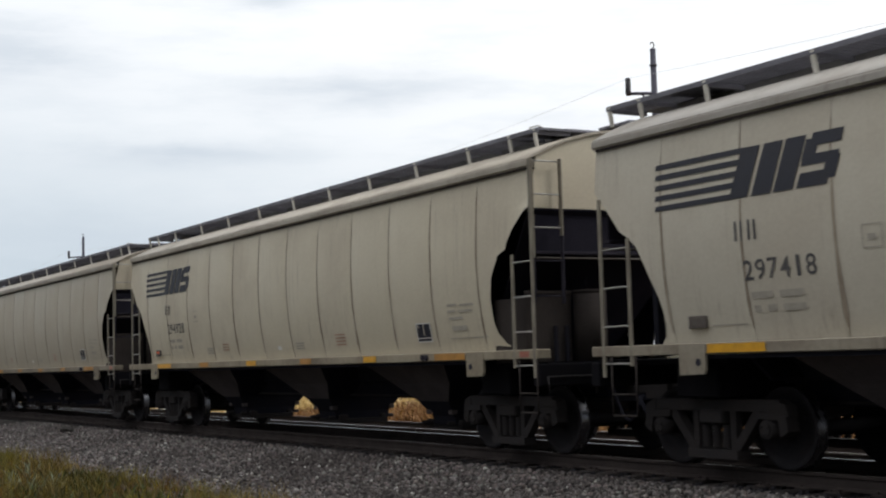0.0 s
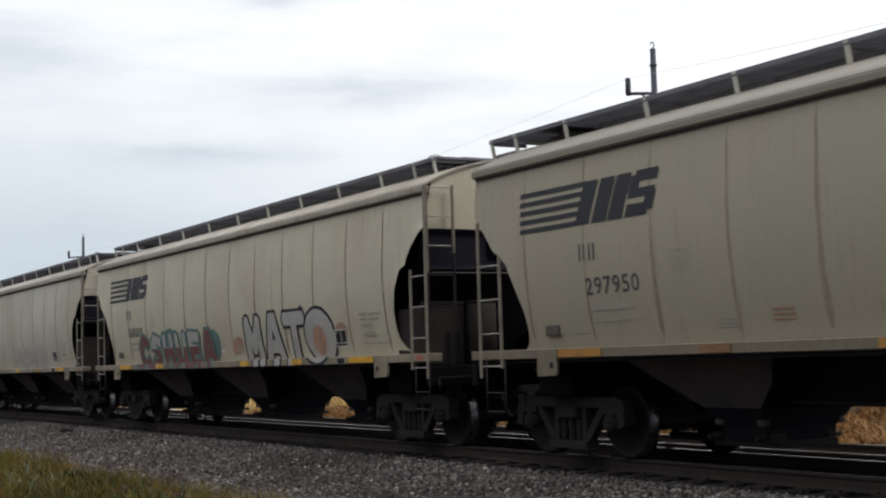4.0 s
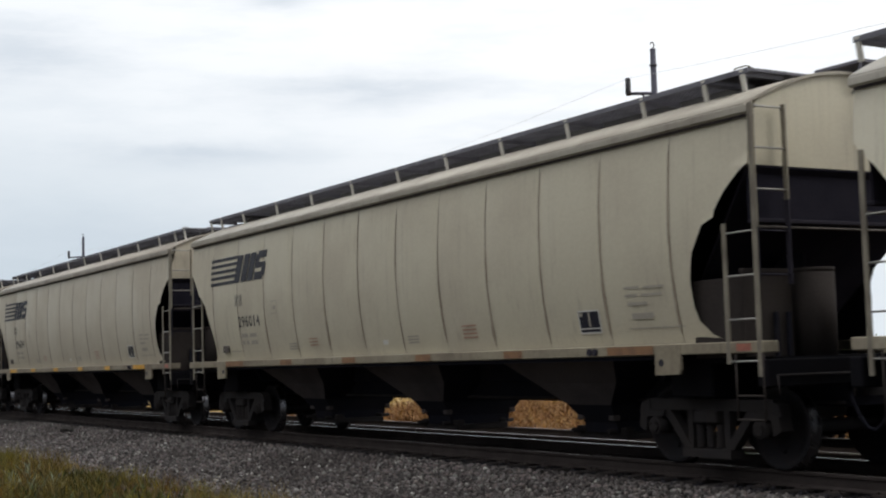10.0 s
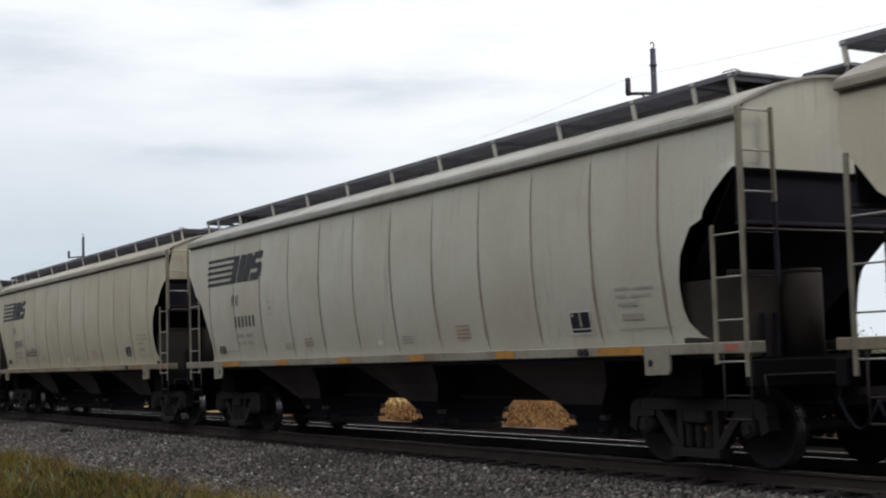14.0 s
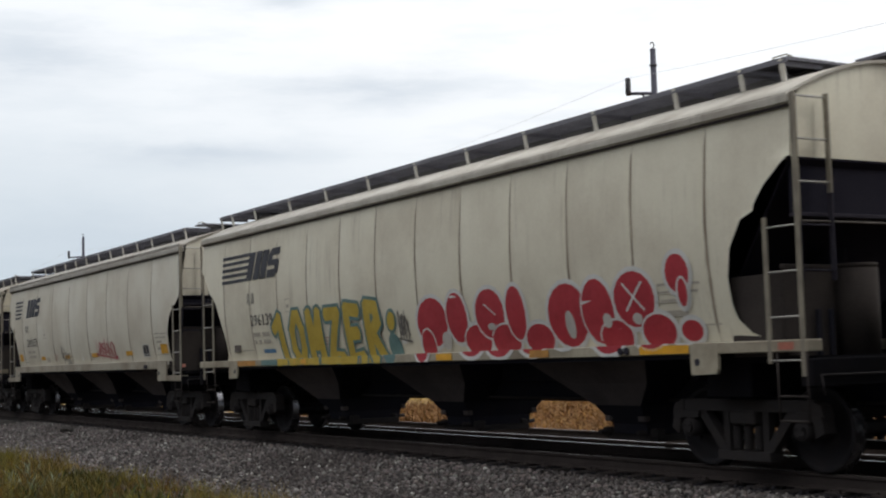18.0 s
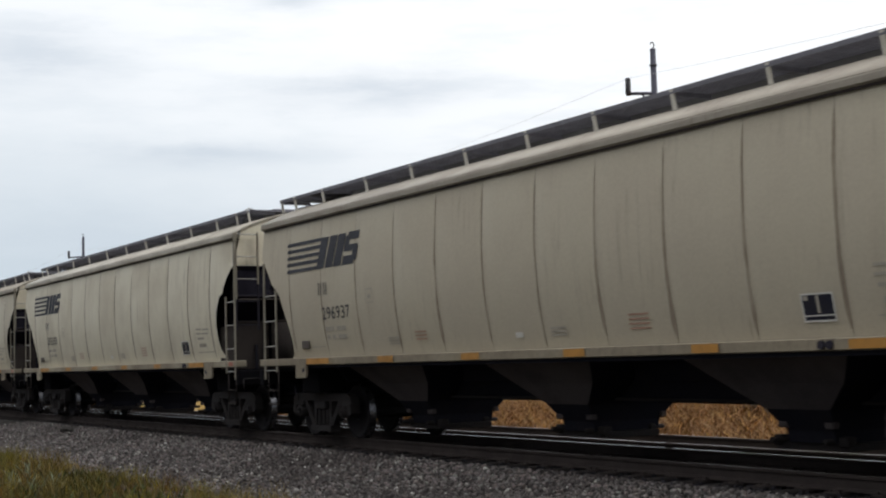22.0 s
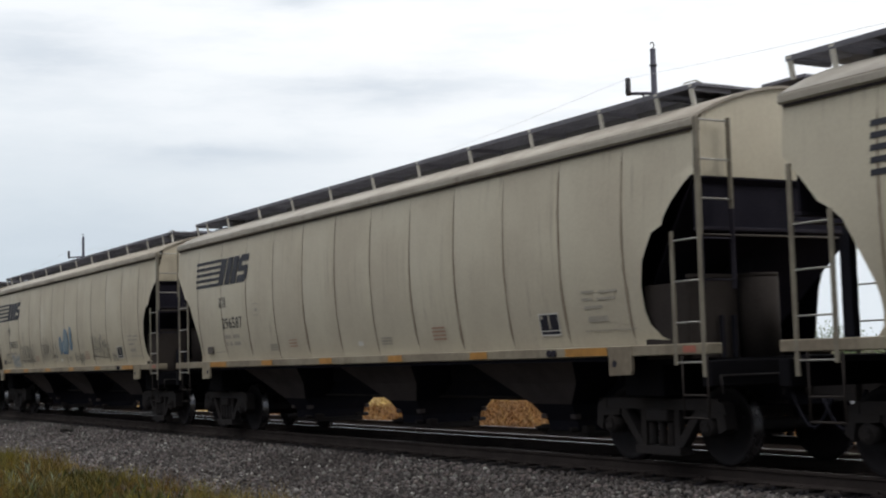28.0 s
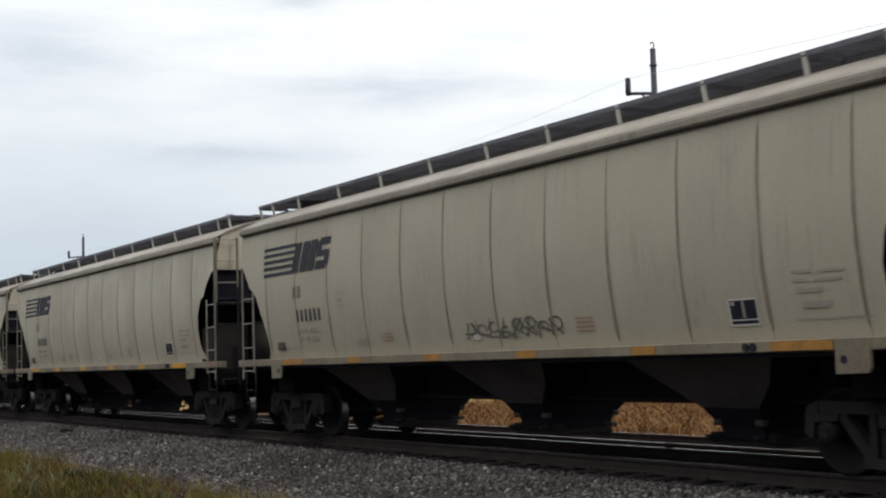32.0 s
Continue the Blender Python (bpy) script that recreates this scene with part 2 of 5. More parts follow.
STRAW = material("dry_straw", (0.25, 0.135, 0.05), 0.85, dark=(0.085, 0.042, 0.017), amount=0.95, scale=1.5, island=0.3, bump=0, spec=0.1)
GRASS = material("autumn_grass", (0.15, 0.108, 0.024), 0.85, dark=(0.046, 0.047, 0.013), amount=0.95, scale=1.3, island=0.35, bump=0, spec=0.15)
LEAF = material("weed_leaf", (0.038, 0.052, 0.014), 0.8, dark=(0.065, 0.058, 0.017), amount=0.6, scale=2.0, island=0.3, bump=0, spec=0.2)
SAGE = material("sage_leaf", (0.115, 0.135, 0.092), 0.85, dark=(0.075, 0.09, 0.055), amount=0.6, scale=2.0, island=0.25, bump=0, spec=0.2)
BUSH = material("bush_leaf", (0.14, 0.20, 0.08), 0.7, dark=(0.09, 0.14, 0.055), amount=0.6, scale=1.0, island=0.35, bump=0)
BARK = material("bark", (0.12, 0.09, 0.065), 0.9, dark=(0.06, 0.05, 0.04), amount=0.6, scale=6.0, bump=0.5, bscale=30)
POLE = material("weathered_pole_wood", (0.068, 0.068, 0.095), 0.85, dark=(0.045, 0.045, 0.062), amount=0.6, scale=3.0, stretch=(6, 6, 0.6), bump=0.4, bscale=20)
INSUL = material("insulator_polymer", (0.06, 0.062, 0.075), 0.5, bump=0.02)
WIRE = material("weathered_wire", (0.6, 0.6, 0.6), 0.5, 0.3, bump=0)
GRAFFITI = {k: material("spray_" + k, c, 0.55, dark=tuple(v * 0.72 for v in c), amount=0.55, scale=2.2, fine=0.15, fscale=18, bump=0.02) for k, c in (
    ("orange", (0.50, 0.19, 0.045)), ("pale_blue", (0.36, 0.44, 0.48)), ("deep_blue", (0.035, 0.065, 0.19)), ("white", (0.66, 0.66, 0.65)), ("ink", (0.022, 0.022, 0.034)),
    ("grey_blue", (0.26, 0.33, 0.37)), ("red", (0.42, 0.028, 0.045)), ("yellow", (0.50, 0.36, 0.045)), ("teal", (0.12, 0.22, 0.22)), ("maroon", (0.20, 0.075, 0.075)),
    ("chalk", (0.52, 0.50, 0.47)), ("pink", (0.42, 0.10, 0.12)), ("blue", (0.10, 0.22, 0.38)), ("charcoal", (0.165, 0.152, 0.138)), ("rust_red", (0.46, 0.28, 0.21)), ("silver", (0.46, 0.45, 0.44)))}
SPECK = material("pale_ballast_stone", (0.20, 0.195, 0.178), 0.8, dark=(0.115, 0.112, 0.104), amount=0.6, scale=2.0, bump=0.2, bscale=60, island=0.5, spec=0.3)
PALE = material("pale_gravel", (0.52, 0.50, 0.46), 0.9, dark=(0.4, 0.38, 0.34), amount=0.6, scale=0.8, bump=0.5, bscale=20)


# ---- mesh helpers ----
def part(name, bm, mat, parent, label="", mesh=None, smooth=False):
    """One mesh object under a thing or a part, from a bmesh or from a mesh that another piece has too."""
    if mesh is None:
        mesh = bpy.data.meshes.new(name)
        if smooth:
            for f in bm.faces:
                f.smooth = True
        bm.to_mesh(mesh)
        bm.free()
        for mm in (mat if isinstance(mat, (list, tuple)) else [mat]):
            mesh.materials.append(mm)
    ob = new(name, mesh)
    ob.parent = parent
    if label:
        tagged(ob, label)
    return ob


def box(bm, x0, x1, y0, y1, z0, z1, mi=0):
    v = [bm.verts.new(p) for p in ((x0, y0, z0), (x1, y0, z0), (x1, y1, z0), (x0, y1, z0), (x0, y0, z1), (x1, y0, z1), (x1, y1, z1), (x0, y1, z1))]
    for q in ((3, 2, 1, 0), (4, 5, 6, 7), (0, 1, 5, 4), (1, 2, 6, 5), (2, 3, 7, 6), (3, 0, 4, 7)):
        bm.faces.new([v[i] for i in q]).material_index = mi
    return v


def boxed(x0, x1, y0, y1, z0, z1, bevel=0.0):
    bm = bmesh.new()
    box(bm, min(x0, x1), max(x0, x1), min(y0, y1), max(y0, y1), z0, z1)
    if bevel:
        bmesh.ops.bevel(bm, geom=bm.edges[:], offset=bevel, segments=1, affect="EDGES")
    return bm


def prism(bm, pts, y0, y1, mi=0):
    """A flat outline in x and z, given thickness in y."""
    a = [bm.verts.new((x, y0, z)) for x, z in pts]
    b = [bm.verts.new((x, y1, z)) for x, z in pts]
    n = len(pts)
    bm.faces.new(a).material_index = mi
    bm.faces.new(b[::-1]).material_index = mi
    for i in range(n):
        bm.faces.new((a[i], b[i], b[(i + 1) % n], a[(i + 1) % n])).material_index = mi


def bar2(bm, p, q, w, y0, y1):
    """A straight bar in the x-z plane from p to q."""
    d = Vector((q[0] - p[0], q[1] - p[1])).normalized() * (w / 2)
    n = Vector((-d.y, d.x))
    prism(bm, [(p[0] - d.x - n.x, p[1] - d.y - n.y), (q[0] + d.x - n.x, q[1] + d.y - n.y), (q[0] + d.x + n.x, q[1] + d.y + n.y), (p[0] - d.x + n.x, p[1] - d.y + n.y)], y0, y1)


def rod(bm, a, b, r, n=8, r2=None):
    a, b = Vector(a), Vector(b)
    d = (b - a).normalized()
    u = d.orthogonal().normalized()
    w = d.cross(u)
    r2 = r if r2 is None else r2
    ra = [bm.verts.new(a + (u * math.cos(i * math.tau / n) + w * math.sin(i * math.tau / n)) * r) for i in range(n)]
    rb = [bm.verts.new(b + (u * math.cos(i * math.tau / n) + w * math.sin(i * math.tau / n)) * r2) for i in range(n)]
    for i in range(n):
        bm.faces.new((ra[i], ra[(i + 1) % n], rb[(i + 1) % n], rb[i])).smooth = True
    bm.faces.new(ra[::-1])
    bm.faces.new(rb)


def rods(*segs, r=0.012, n=6):
    bm = bmesh.new()
    for a, b in segs:
        rod(bm, a, b, r, n)
    return bm


def tube(bm, pts, r, n=6):
    """One bent round hose through the points."""
    rings = []
    for i, p in enumerate(pts):
        d = (pts[min(i + 1, len(pts) - 1)] - pts[max(i - 1, 0)]).normalized()
        u = d.cross(Vector((0, 1, 0))).normalized()
        w = d.cross(u)
        rings.append([bm.verts.new(p + (u * math.cos(k * math.tau / n) + w * math.sin(k * math.tau / n)) * r) for k in range(n)])
    for a, b in zip(rings, rings[1:]):
        for k in range(n):
            bm.faces.new((a[k], a[(k + 1) % n], b[(k + 1) % n], b[k])).smooth = True
    bm.faces.new(rings[0][::-1])
    bm.faces.new(rings[-1])
    bmesh.ops.recalc_face_normals(bm, faces=bm.faces[:])


def lathe_y(bm, prof, n=28):
    """Turn a list of (radius, y, material) about the y axis."""
    rings = [[bm.verts.new((r * math.cos(i * math.tau / n), y, r * math.sin(i * math.tau / n))) for i in range(n)] for r, y, _ in prof]
    for k in range(len(prof) - 1):
        for i in range(n):
            f = bm.faces.new((rings[k][i], rings[k][(i + 1) % n], rings[k + 1][(i + 1) % n], rings[k + 1][i]))
            f.material_index, f.smooth = prof[k][2], True


# ---- ground, tracks ----
def ground_sheet():
    """One sheet with the ballast bed raised on it."""
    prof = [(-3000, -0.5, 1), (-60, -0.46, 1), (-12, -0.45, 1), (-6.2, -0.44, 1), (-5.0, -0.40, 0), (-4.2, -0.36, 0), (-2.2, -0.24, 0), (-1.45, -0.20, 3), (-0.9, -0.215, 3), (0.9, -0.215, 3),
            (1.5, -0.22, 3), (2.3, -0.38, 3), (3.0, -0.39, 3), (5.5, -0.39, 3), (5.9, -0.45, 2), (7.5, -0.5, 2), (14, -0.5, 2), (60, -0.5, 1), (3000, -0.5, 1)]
    xs = [-3000, -400, -150] + [-80 + 2 * i for i in range(51)] + [60, 150, 400, 3000]
    bm = bmesh.new()
    rows = []
    for x in xs:
        rows.append([bm.verts.new((x, y, z + (noise.noise(Vector((x * 0.5, y * 0.7, 0))) * 0.03 if abs(y) > 2 and abs(y) < 50 else 0))) for y, z, _ in prof])
    for i in range(len(xs) - 1):
        for j in range(len(prof) - 1):
            bm.faces.new((rows[i][j], rows[i + 1][j], rows[i + 1][j + 1], rows[i][j + 1])).material_index = prof[j][2]
    me = bpy.data.meshes.new("ground")
    bm.to_mesh(me)
    bm.free()
    for m in (GRAVEL, SOIL, STRAWGROUND, DARKSTONE):
        me.materials.append(m)
    return tagged(new("ground", me), "flat ground with grey ballast bed and dry straw field", "ground", kind="structure")


def rail_mesh():
    prof = [(-0.07, -0.17), (0.07, -0.17), (0.07, -0.158), (0.012, -0.135), (0.012, -0.045), (0.034, -0.036), (0.036, -0.006), (0.026, -0.001), (0.012, 0.0), (-0.012, 0.0), (-0.026, -0.001), (-0.036, -0.006), (-0.034, -0.036), (-0.012, -0.045), (-0.012, -0.135), (-0.07, -0.158)]
    bm = bmesh.new()
    ends = [[bm.verts.new((x, y, z)) for y, z in prof] for x in (-420, 160)]
    n = len(prof)
    for i in range(n):
        f = bm.faces.new((ends[0][i], ends[1][i], ends[1][(i + 1) % n], ends[0][(i + 1) % n]))
        f.material_index = 1 if i == 8 else 0
    bm.normal_update()
    me = bpy.data.meshes.new("rail")
    bm.to_mesh(me)
    bm.free()
    me.materials.append(RAILSIDE)
    me.materials.append(RAILTOP)
    return me


def track(name, y, z, label, rail, tie, plate):
    base = tagged(new(name), label, "railway track", group="pair of railway tracks")
    base.location = (0, y, z)
    for s in (-1, 1):
        ob = part("rail", None, None, base, mesh=rail[0] if s < 0 else rail[1])
        ob.location = (0, s * 0.7525, 0)
    for i in range(112):
        x = -58.5 + 0.535 * i
        ob = part("tie", None, None, base, mesh=tie)
        ob.location, ob.rotation_euler = (x + random.uniform(-0.03, 0.03), random.uniform(-0.06, 0.06), random.uniform(-0.008, 0.0)), (0, 0, random.uniform(-0.02, 0.02))
        if x > -40:
            for s in (-1, 1):
                p = part("tie_plate", None, None, ob, mesh=plate)
                p.location = (0, s * 0.7525, 0)


def tracks():
    rail = rail_mesh()
    # near rail's head is darkened to stand for the cars' dark reflection
    dull = rail.copy()
    dull.materials[1] = DULLHEAD
    bm = boxed(-0.115, 0.115, -1.3, 1.3, -0.36, -0.176, 0.012)
    tie = bpy.data.meshes.new("tie")
    bm.to_mesh(tie)
    bm.free()
    tie.materials.append(TIE)
    bm = boxed(-0.1, 0.1, -0.17, 0.17, -0.178, -0.164, 0.004)
    for sx in (-0.06, 0.06):
        for sy in (-0.1, 0.1):
            box(bm, sx - 0.012, sx + 0.012, sy - 0.014, sy + 0.014, -0.166, -0.14)
    plate = bpy.data.meshes.new("tie_plate")
    bm.to_mesh(plate)
    bm.free()
    plate.materials.append(RAILSIDE)
    track("railway_track", 0, 0, "steel rails on dark wooden ties in grey ballast, under the train", (dull, rail), tie, plate)
    track("railway_track", 4.1, -0.19, "empty second track with bright worn rail heads beside straw field", (rail, rail), tie, plate)


# ---- the hopper car ----
def half_width(z):
    return 1.61 - (0.096 if z < 2.7 else 0.055) * (z - 2.7) ** 2


FAR_CUT = ((3.27, 8.42), (3.2, 8.3), (2.9, 7.8), (2.6, 7.36), (2.47, 7.26), (2.3, 7.17), (2.1, 7.11), (1.9, 7.1), (1.63, 7.11), (1.38, 7.13))


class Build:
    """Measures of one type of car."""
    def __init__(self, cut, rear, ribs, reach, bulk, sill, posts, trucks, bays, step, coupler):
        self.cut, self.rear, self.ribs, self.reach, self.bulk, self.sill, self.posts, self.trucks, self.bays, self.step, self.coupler = cut, rear, ribs, reach, bulk, sill, posts, trucks, bays, step, coupler

    def end_x(self, z, front=True, far=False):
        """How far the side sheet reaches at that height, past the bay cut out of each end."""
        cut = FAR_CUT if far and self.reach > 8 else self.cut if front else self.rear
        if z >= cut[0][0]:
            return self.reach
        for (za, xa), (zb, xb) in zip(cut, cut[1:]):
            if z >= zb:
                return xb + (xa - xb) * (z - zb) / (za - zb)
        return cut[-1][1]


COMMON = Build(((3.27, 8.42), (3.262, 8.34), (3.2, 8.27), (3.05, 8.07), (2.84, 7.89), (2.76, 7.87), (2.69, 7.67), (2.4, 7.48), (2.1, 7.41), (1.8, 7.42), (1.65, 7.47), (1.5, 7.64), (1.38, 7.95)),
               ((3.27, 8.42), (3.2, 8.36), (2.98, 8.13), (2.76, 7.95), (2.69, 7.82), (2.55, 7.64), (2.2, 7.45), (1.9, 7.31), (1.7, 7.27), (1.5, 7.32), (1.38, 7.45)),
               [-7.17 + 1.3 * k for k in range(12)], 8.42, 3.27, 1.41, (-8.84, -8.23, -7.02, -5.32, -3.72, -2.05, -0.39, 1.18, 2.75, 4.37, 5.98, 7.12, 7.76), 7.03, 4.3, 1.06, 9.15)
SHORT = Build(((2.86, 7.86), (2.80, 7.80), (2.5, 7.25), (2.3, 7.1), (2.1, 7.0), (1.8, 6.95), (1.5, 6.98), (1.38, 7.0)),
              ((2.86, 7.86), (2.80, 7.80), (2.5, 7.25), (2.3, 7.1), (2.1, 7.0), (1.8, 6.95), (1.5, 6.98), (1.38, 7.0)),
              [-6.17 + 1.735 * k for k in range(8)], 7.86, 2.86, 1.475, (-7.42, -5.89, -4.8, -3.63, -2.51, -1.44, -0.25, 0.83, 1.91, 3.08, 4.21, 5.72, 6.59), 6.72, 3.95, 1.02, 8.44)


ZROWS = (1.38, 1.5, 1.65, 1.8, 1.95, 2.1, 2.25, 2.4, 2.55, 2.69, 2.7, 2.76, 2.84, 3.02, 3.2, 3.265, 3.27, 3.45, 3.65, 3.79)


def side_panel(car_build, x0, x1, side=-1, dents=0):
    """A curved sheet between two seams, its edges turned in."""
    rnd = random.Random(dents)
    bm = bmesh.new()
    rows = []
    for z in ZROWS:
        a = -car_build.end_x(z, side > 0, side > 0) if x0 is None else x0
        b = car_build.end_x(z, side < 0, side > 0) if x1 is None else x1
        h = half_width(z)
        xs = [(a + 0.003, 0.006), (a + 0.024, 0.002), (a + (b - a) * 0.3, 0.0045), (a + (b - a) * 0.5, 0.006), (a + (b - a) * 0.7, 0.0045), (b - 0.024, 0.002), (b - 0.003, 0.006)]
        if x0 is None:
            xs[0] = (a, 0.0)
        if x1 is None:
            xs[-1] = (b, 0.0)
        row = []
        for i, (x, d) in enumerate(xs):
            if 1 < i < 5:
                d += noise.noise(Vector((x * 1.3 + dents * 7, z * 1.1, side))) * 0.004
            row.append(bm.verts.new((x, side * (h - d), z)))
        rows.append(row)
    for r, s in zip(rows, rows[1:]):
        for i in range(6):
            q = (r[i], r[i + 1], s[i + 1], s[i])
            bm.faces.new(q if side < 0 else q[::-1]).smooth = True
    if x0 is not None:
        # brown run-off along the seam, wider towards the bottom
        top, bot = rnd.uniform(3.5, 3.84), rnd.uniform(1.42, 1.55)
        w0, w1 = rnd.uniform(0.01, 0.018), rnd.uniform(0.024, 0.042)
        prev, mid = None, x0
        for i in range(17):
            z = top + (bot - top) * i / 16
            mid = x0 + (mid - x0) * 0.8 + rnd.uniform(-0.006, 0.006)
            w = (w0 + (w1 - w0) * (i / 16) ** 1.5) * rnd.uniform(0.8, 1.2) * (0.3 if i in (0, 16) else 1)
            y = side * (half_width(z) + 0.0015)
            cur = [bm.verts.new((mid - w, y, z)), bm.verts.new((mid + w, y, z))]
            if prev:
                bm.faces.new((cur[0], cur[1], prev[1], prev[0])).material_index = 1
            prev = cur
    return bm


def backing_sheet(car_build, side):
    """The skin behind the seams, and the inner face of the side."""
    bm = bmesh.new()
    rows = [[bm.verts.new((x, side * (half_width(z) - 0.012), z)) for x in (-car_build.end_x(z, side > 0, side > 0) + 0.01, 0, car_build.end_x(z, side < 0, side > 0) - 0.01)] for z in ZROWS]
    for r, s in zip(rows, rows[1:]):
        for i in range(2):
            bm.faces.new((r[i], r[i + 1], s[i + 1], s[i]))
    return bm


def roof_z(y):
    return 4.375 - 0.475 * (abs(y) / 1.62) ** 1.9


def sheet(pts, thick, mat, name, parent, label=""):
    """A plate from four corners, given thickness."""
    a = [Vector(p) for p in pts]
    n = (a[1] - a[0]).cross(a[3] - a[0]).normalized() * thick
    bm = bmesh.new()
    v = [bm.verts.new(p) for p in a] + [bm.verts.new(p - n) for p in a]
    for q in ((0, 1, 2, 3), (7, 6, 5, 4), (0, 4, 5, 1), (1, 5, 6, 2), (2, 6, 7, 3), (3, 7, 4, 0)):
        bm.faces.new([v[i] for i in q])
    return part(name, bm, mat, parent, label)


def funnel(bm, x, rings):
    """A funnel that narrows towards the outlet, by rings of half length, half width and height."""
    rr = [[bm.verts.new((x + sx * a, sy * b, z)) for sx, sy in ((-1, -1), (1, -1), (1, 1), (-1, 1))] for a, b, z in rings]
    for k, (t, b) in enumerate(zip(rr, rr[1:])):
        for i in range(4):
            # end slopes and lower chute take the dark slot, shade put into colour
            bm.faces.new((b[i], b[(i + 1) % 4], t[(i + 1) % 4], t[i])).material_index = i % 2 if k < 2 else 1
    bm.faces.new(rr[-1][::-1])
    bm.faces.new(rr[0])


def truck_meshes():
    """The parts of one two-axle truck, shared by all."""
    out = {}
    bm = bmesh.new()
    y0, y1 = -0.07, 0.07
    bar2(bm, (-1.0, 0.71), (1.0, 0.71), 0.13, y0, y1)
    for s in (-1, 1):
        prism(bm, [(s * 0.72, 0.64), (s * 1.04, 0.645), (s * 1.17, 0.60), (s * 1.2, 0.44), (s * 1.08, 0.38), (s * 1.05, 0.56), (s * 0.74, 0.57)][::s], y0 - 0.02, y1 + 0.02)
        prism(bm, [(s * 1.0, 0.775), (s * 1.16, 0.72), (s * 1.2, 0.6), (s * 1.0, 0.63)][::-s], y0 - 0.01, y1 + 0.01)
        bar2(bm, (s * 0.70, 0.62), (s * 0.33, 0.2), 0.11, y0 + 0.012, y1 - 0.012)
        bar2(bm, (s * 0.31, 0.64), (s * 0.31, 0.24), 0.09, y0 + 0.02, y1 - 0.02)
    bar2(bm, (-0.36, 0.165), (0.36, 0.165), 0.10, y0 - 0.03, y1 + 0.03)
    bmesh.ops.recalc_face_normals(bm, faces=bm.faces[:])
    out["side_frame"] = (bm, CAST)
    bm = bmesh.new()
    rings = []
    for k in range(15):
        r = 0.06 if k % 2 else 0.044
        rings.append([bm.verts.new((r * math.cos(i * math.tau / 10), r * math.sin(i * math.tau / 10), 0.225 + k * 0.019)) for i in range(10)])
    for p, q in zip(rings, rings[1:]):
        for i in range(10):
            bm.faces.new((p[i], p[(i + 1) % 10], q[(i + 1) % 10], q[i])).smooth = True
    out["spring"] = (bm, CAST)
    bm = bmesh.new()
    rod(bm, (0, -0.11, 0), (0, 0.1, 0), 0.105, 14)
    rod(bm, (0, -0.135, 0), (0, -0.10, 0), 0.075, 10)
    for i in range(3):
        a = i * math.tau / 3 + 0.5
        rod(bm, (0.05 * math.cos(a), -0.155, 0.05 * math.sin(a)), (0.05 * math.cos(a), -0.13, 0.05 * math.sin(a)), 0.016, 6)
    out["axle_bearing"] = (bm, CAST)
    bm = boxed(-0.2, 0.2, -1.13, 1.13, 0.5, 0.655, 0.02)
    box(bm, -0.16, 0.16, -0.5, 0.5, 0.655, 0.74)
    out["bolster"] = (bm, CAST)
    bm = bmesh.new()
    for s in (-1, 1):
        prof = [(0.0, -0.86, 0), (0.11, -0.86, 0), (0.12, -0.80, 0), (0.17, -0.775, 0), (0.37, -0.765, 0), (0.395, -0.825, 0), (0.445, -0.83, 0), (0.457, -0.82, 1), (0.46, -0.735, 1), (0.487, -0.715, 0), (0.483, -0.69, 0), (0.40, -0.69, 0), (0.37, -0.73, 0), (0.13, -0.74, 0), (0.1, -0.66, 0), (0.08, -0.6, 0)]
        lathe_y(bm, [(r, -s * y, k) for r, y, k in prof])
        for i in range(2):
            a = i * math.pi + 0.4
            rod(bm, (0.25 * math.cos(a), s * 0.75, 0.25 * math.sin(a)), (0.25 * math.cos(a), s * 0.80, 0.25 * math.sin(a)), 0.03, 8)
    lathe_y(bm, [(0.08, -0.64, 0), (0.075, 0.64, 0)], 14)
    bmesh.ops.recalc_face_normals(bm, faces=bm.faces[:])
    out["wheelset"] = (bm, [WHEEL, TREAD])
    out["brake_beam"] = (boxed(-0.05, 0.05, -0.7, 0.7, 0.3, 0.38, 0.01), CAST)
    res = {}
    for k, (b, m) in out.items():
        me = bpy.data.meshes.new(k)
        b.to_mesh(me)
        b.free()
        for mm in (m if isinstance(m, list) else [m]):
            me.materials.append(mm)
        res[k] = me
    return res


def add_truck(car, x, tm):
    tr = part("truck", None, None, car, mesh=tm["bolster"])
    tr.location = (x, 0, 0)
    tagged(tr, "dark rusty cast-steel truck with two axles")
    for s in (-1, 1):
        o = part("side_frame", None, None, tr, mesh=tm["side_frame"])
        o.location = (0, s * 1.02, 0)
        for sx in (-0.17, 0, 0.17):
            o = part("spring", None, None, tr, mesh=tm["spring"])
            o.location = (sx, s * 1.03, 0)
        for ax in (-0.89, 0.89):
            o = part("axle_bearing", None, None, tr, mesh=tm["axle_bearing"])
            o.location, o.rotation_euler = (ax, s * 1.02, WHEEL_R), (0, 0, 0 if s < 0 else math.pi)
    for ax in (-0.89, 0.89):
        o = part("wheelset", None, None, tr, "steel wheels with bright worn treads", mesh=tm["wheelset"])
        o.location = (ax, 0, WHEEL_R)
        o = part("brake_beam", None, None, tr, mesh=tm["brake_beam"])
        o.location = (ax * 0.42, 0, 0)
    return tr


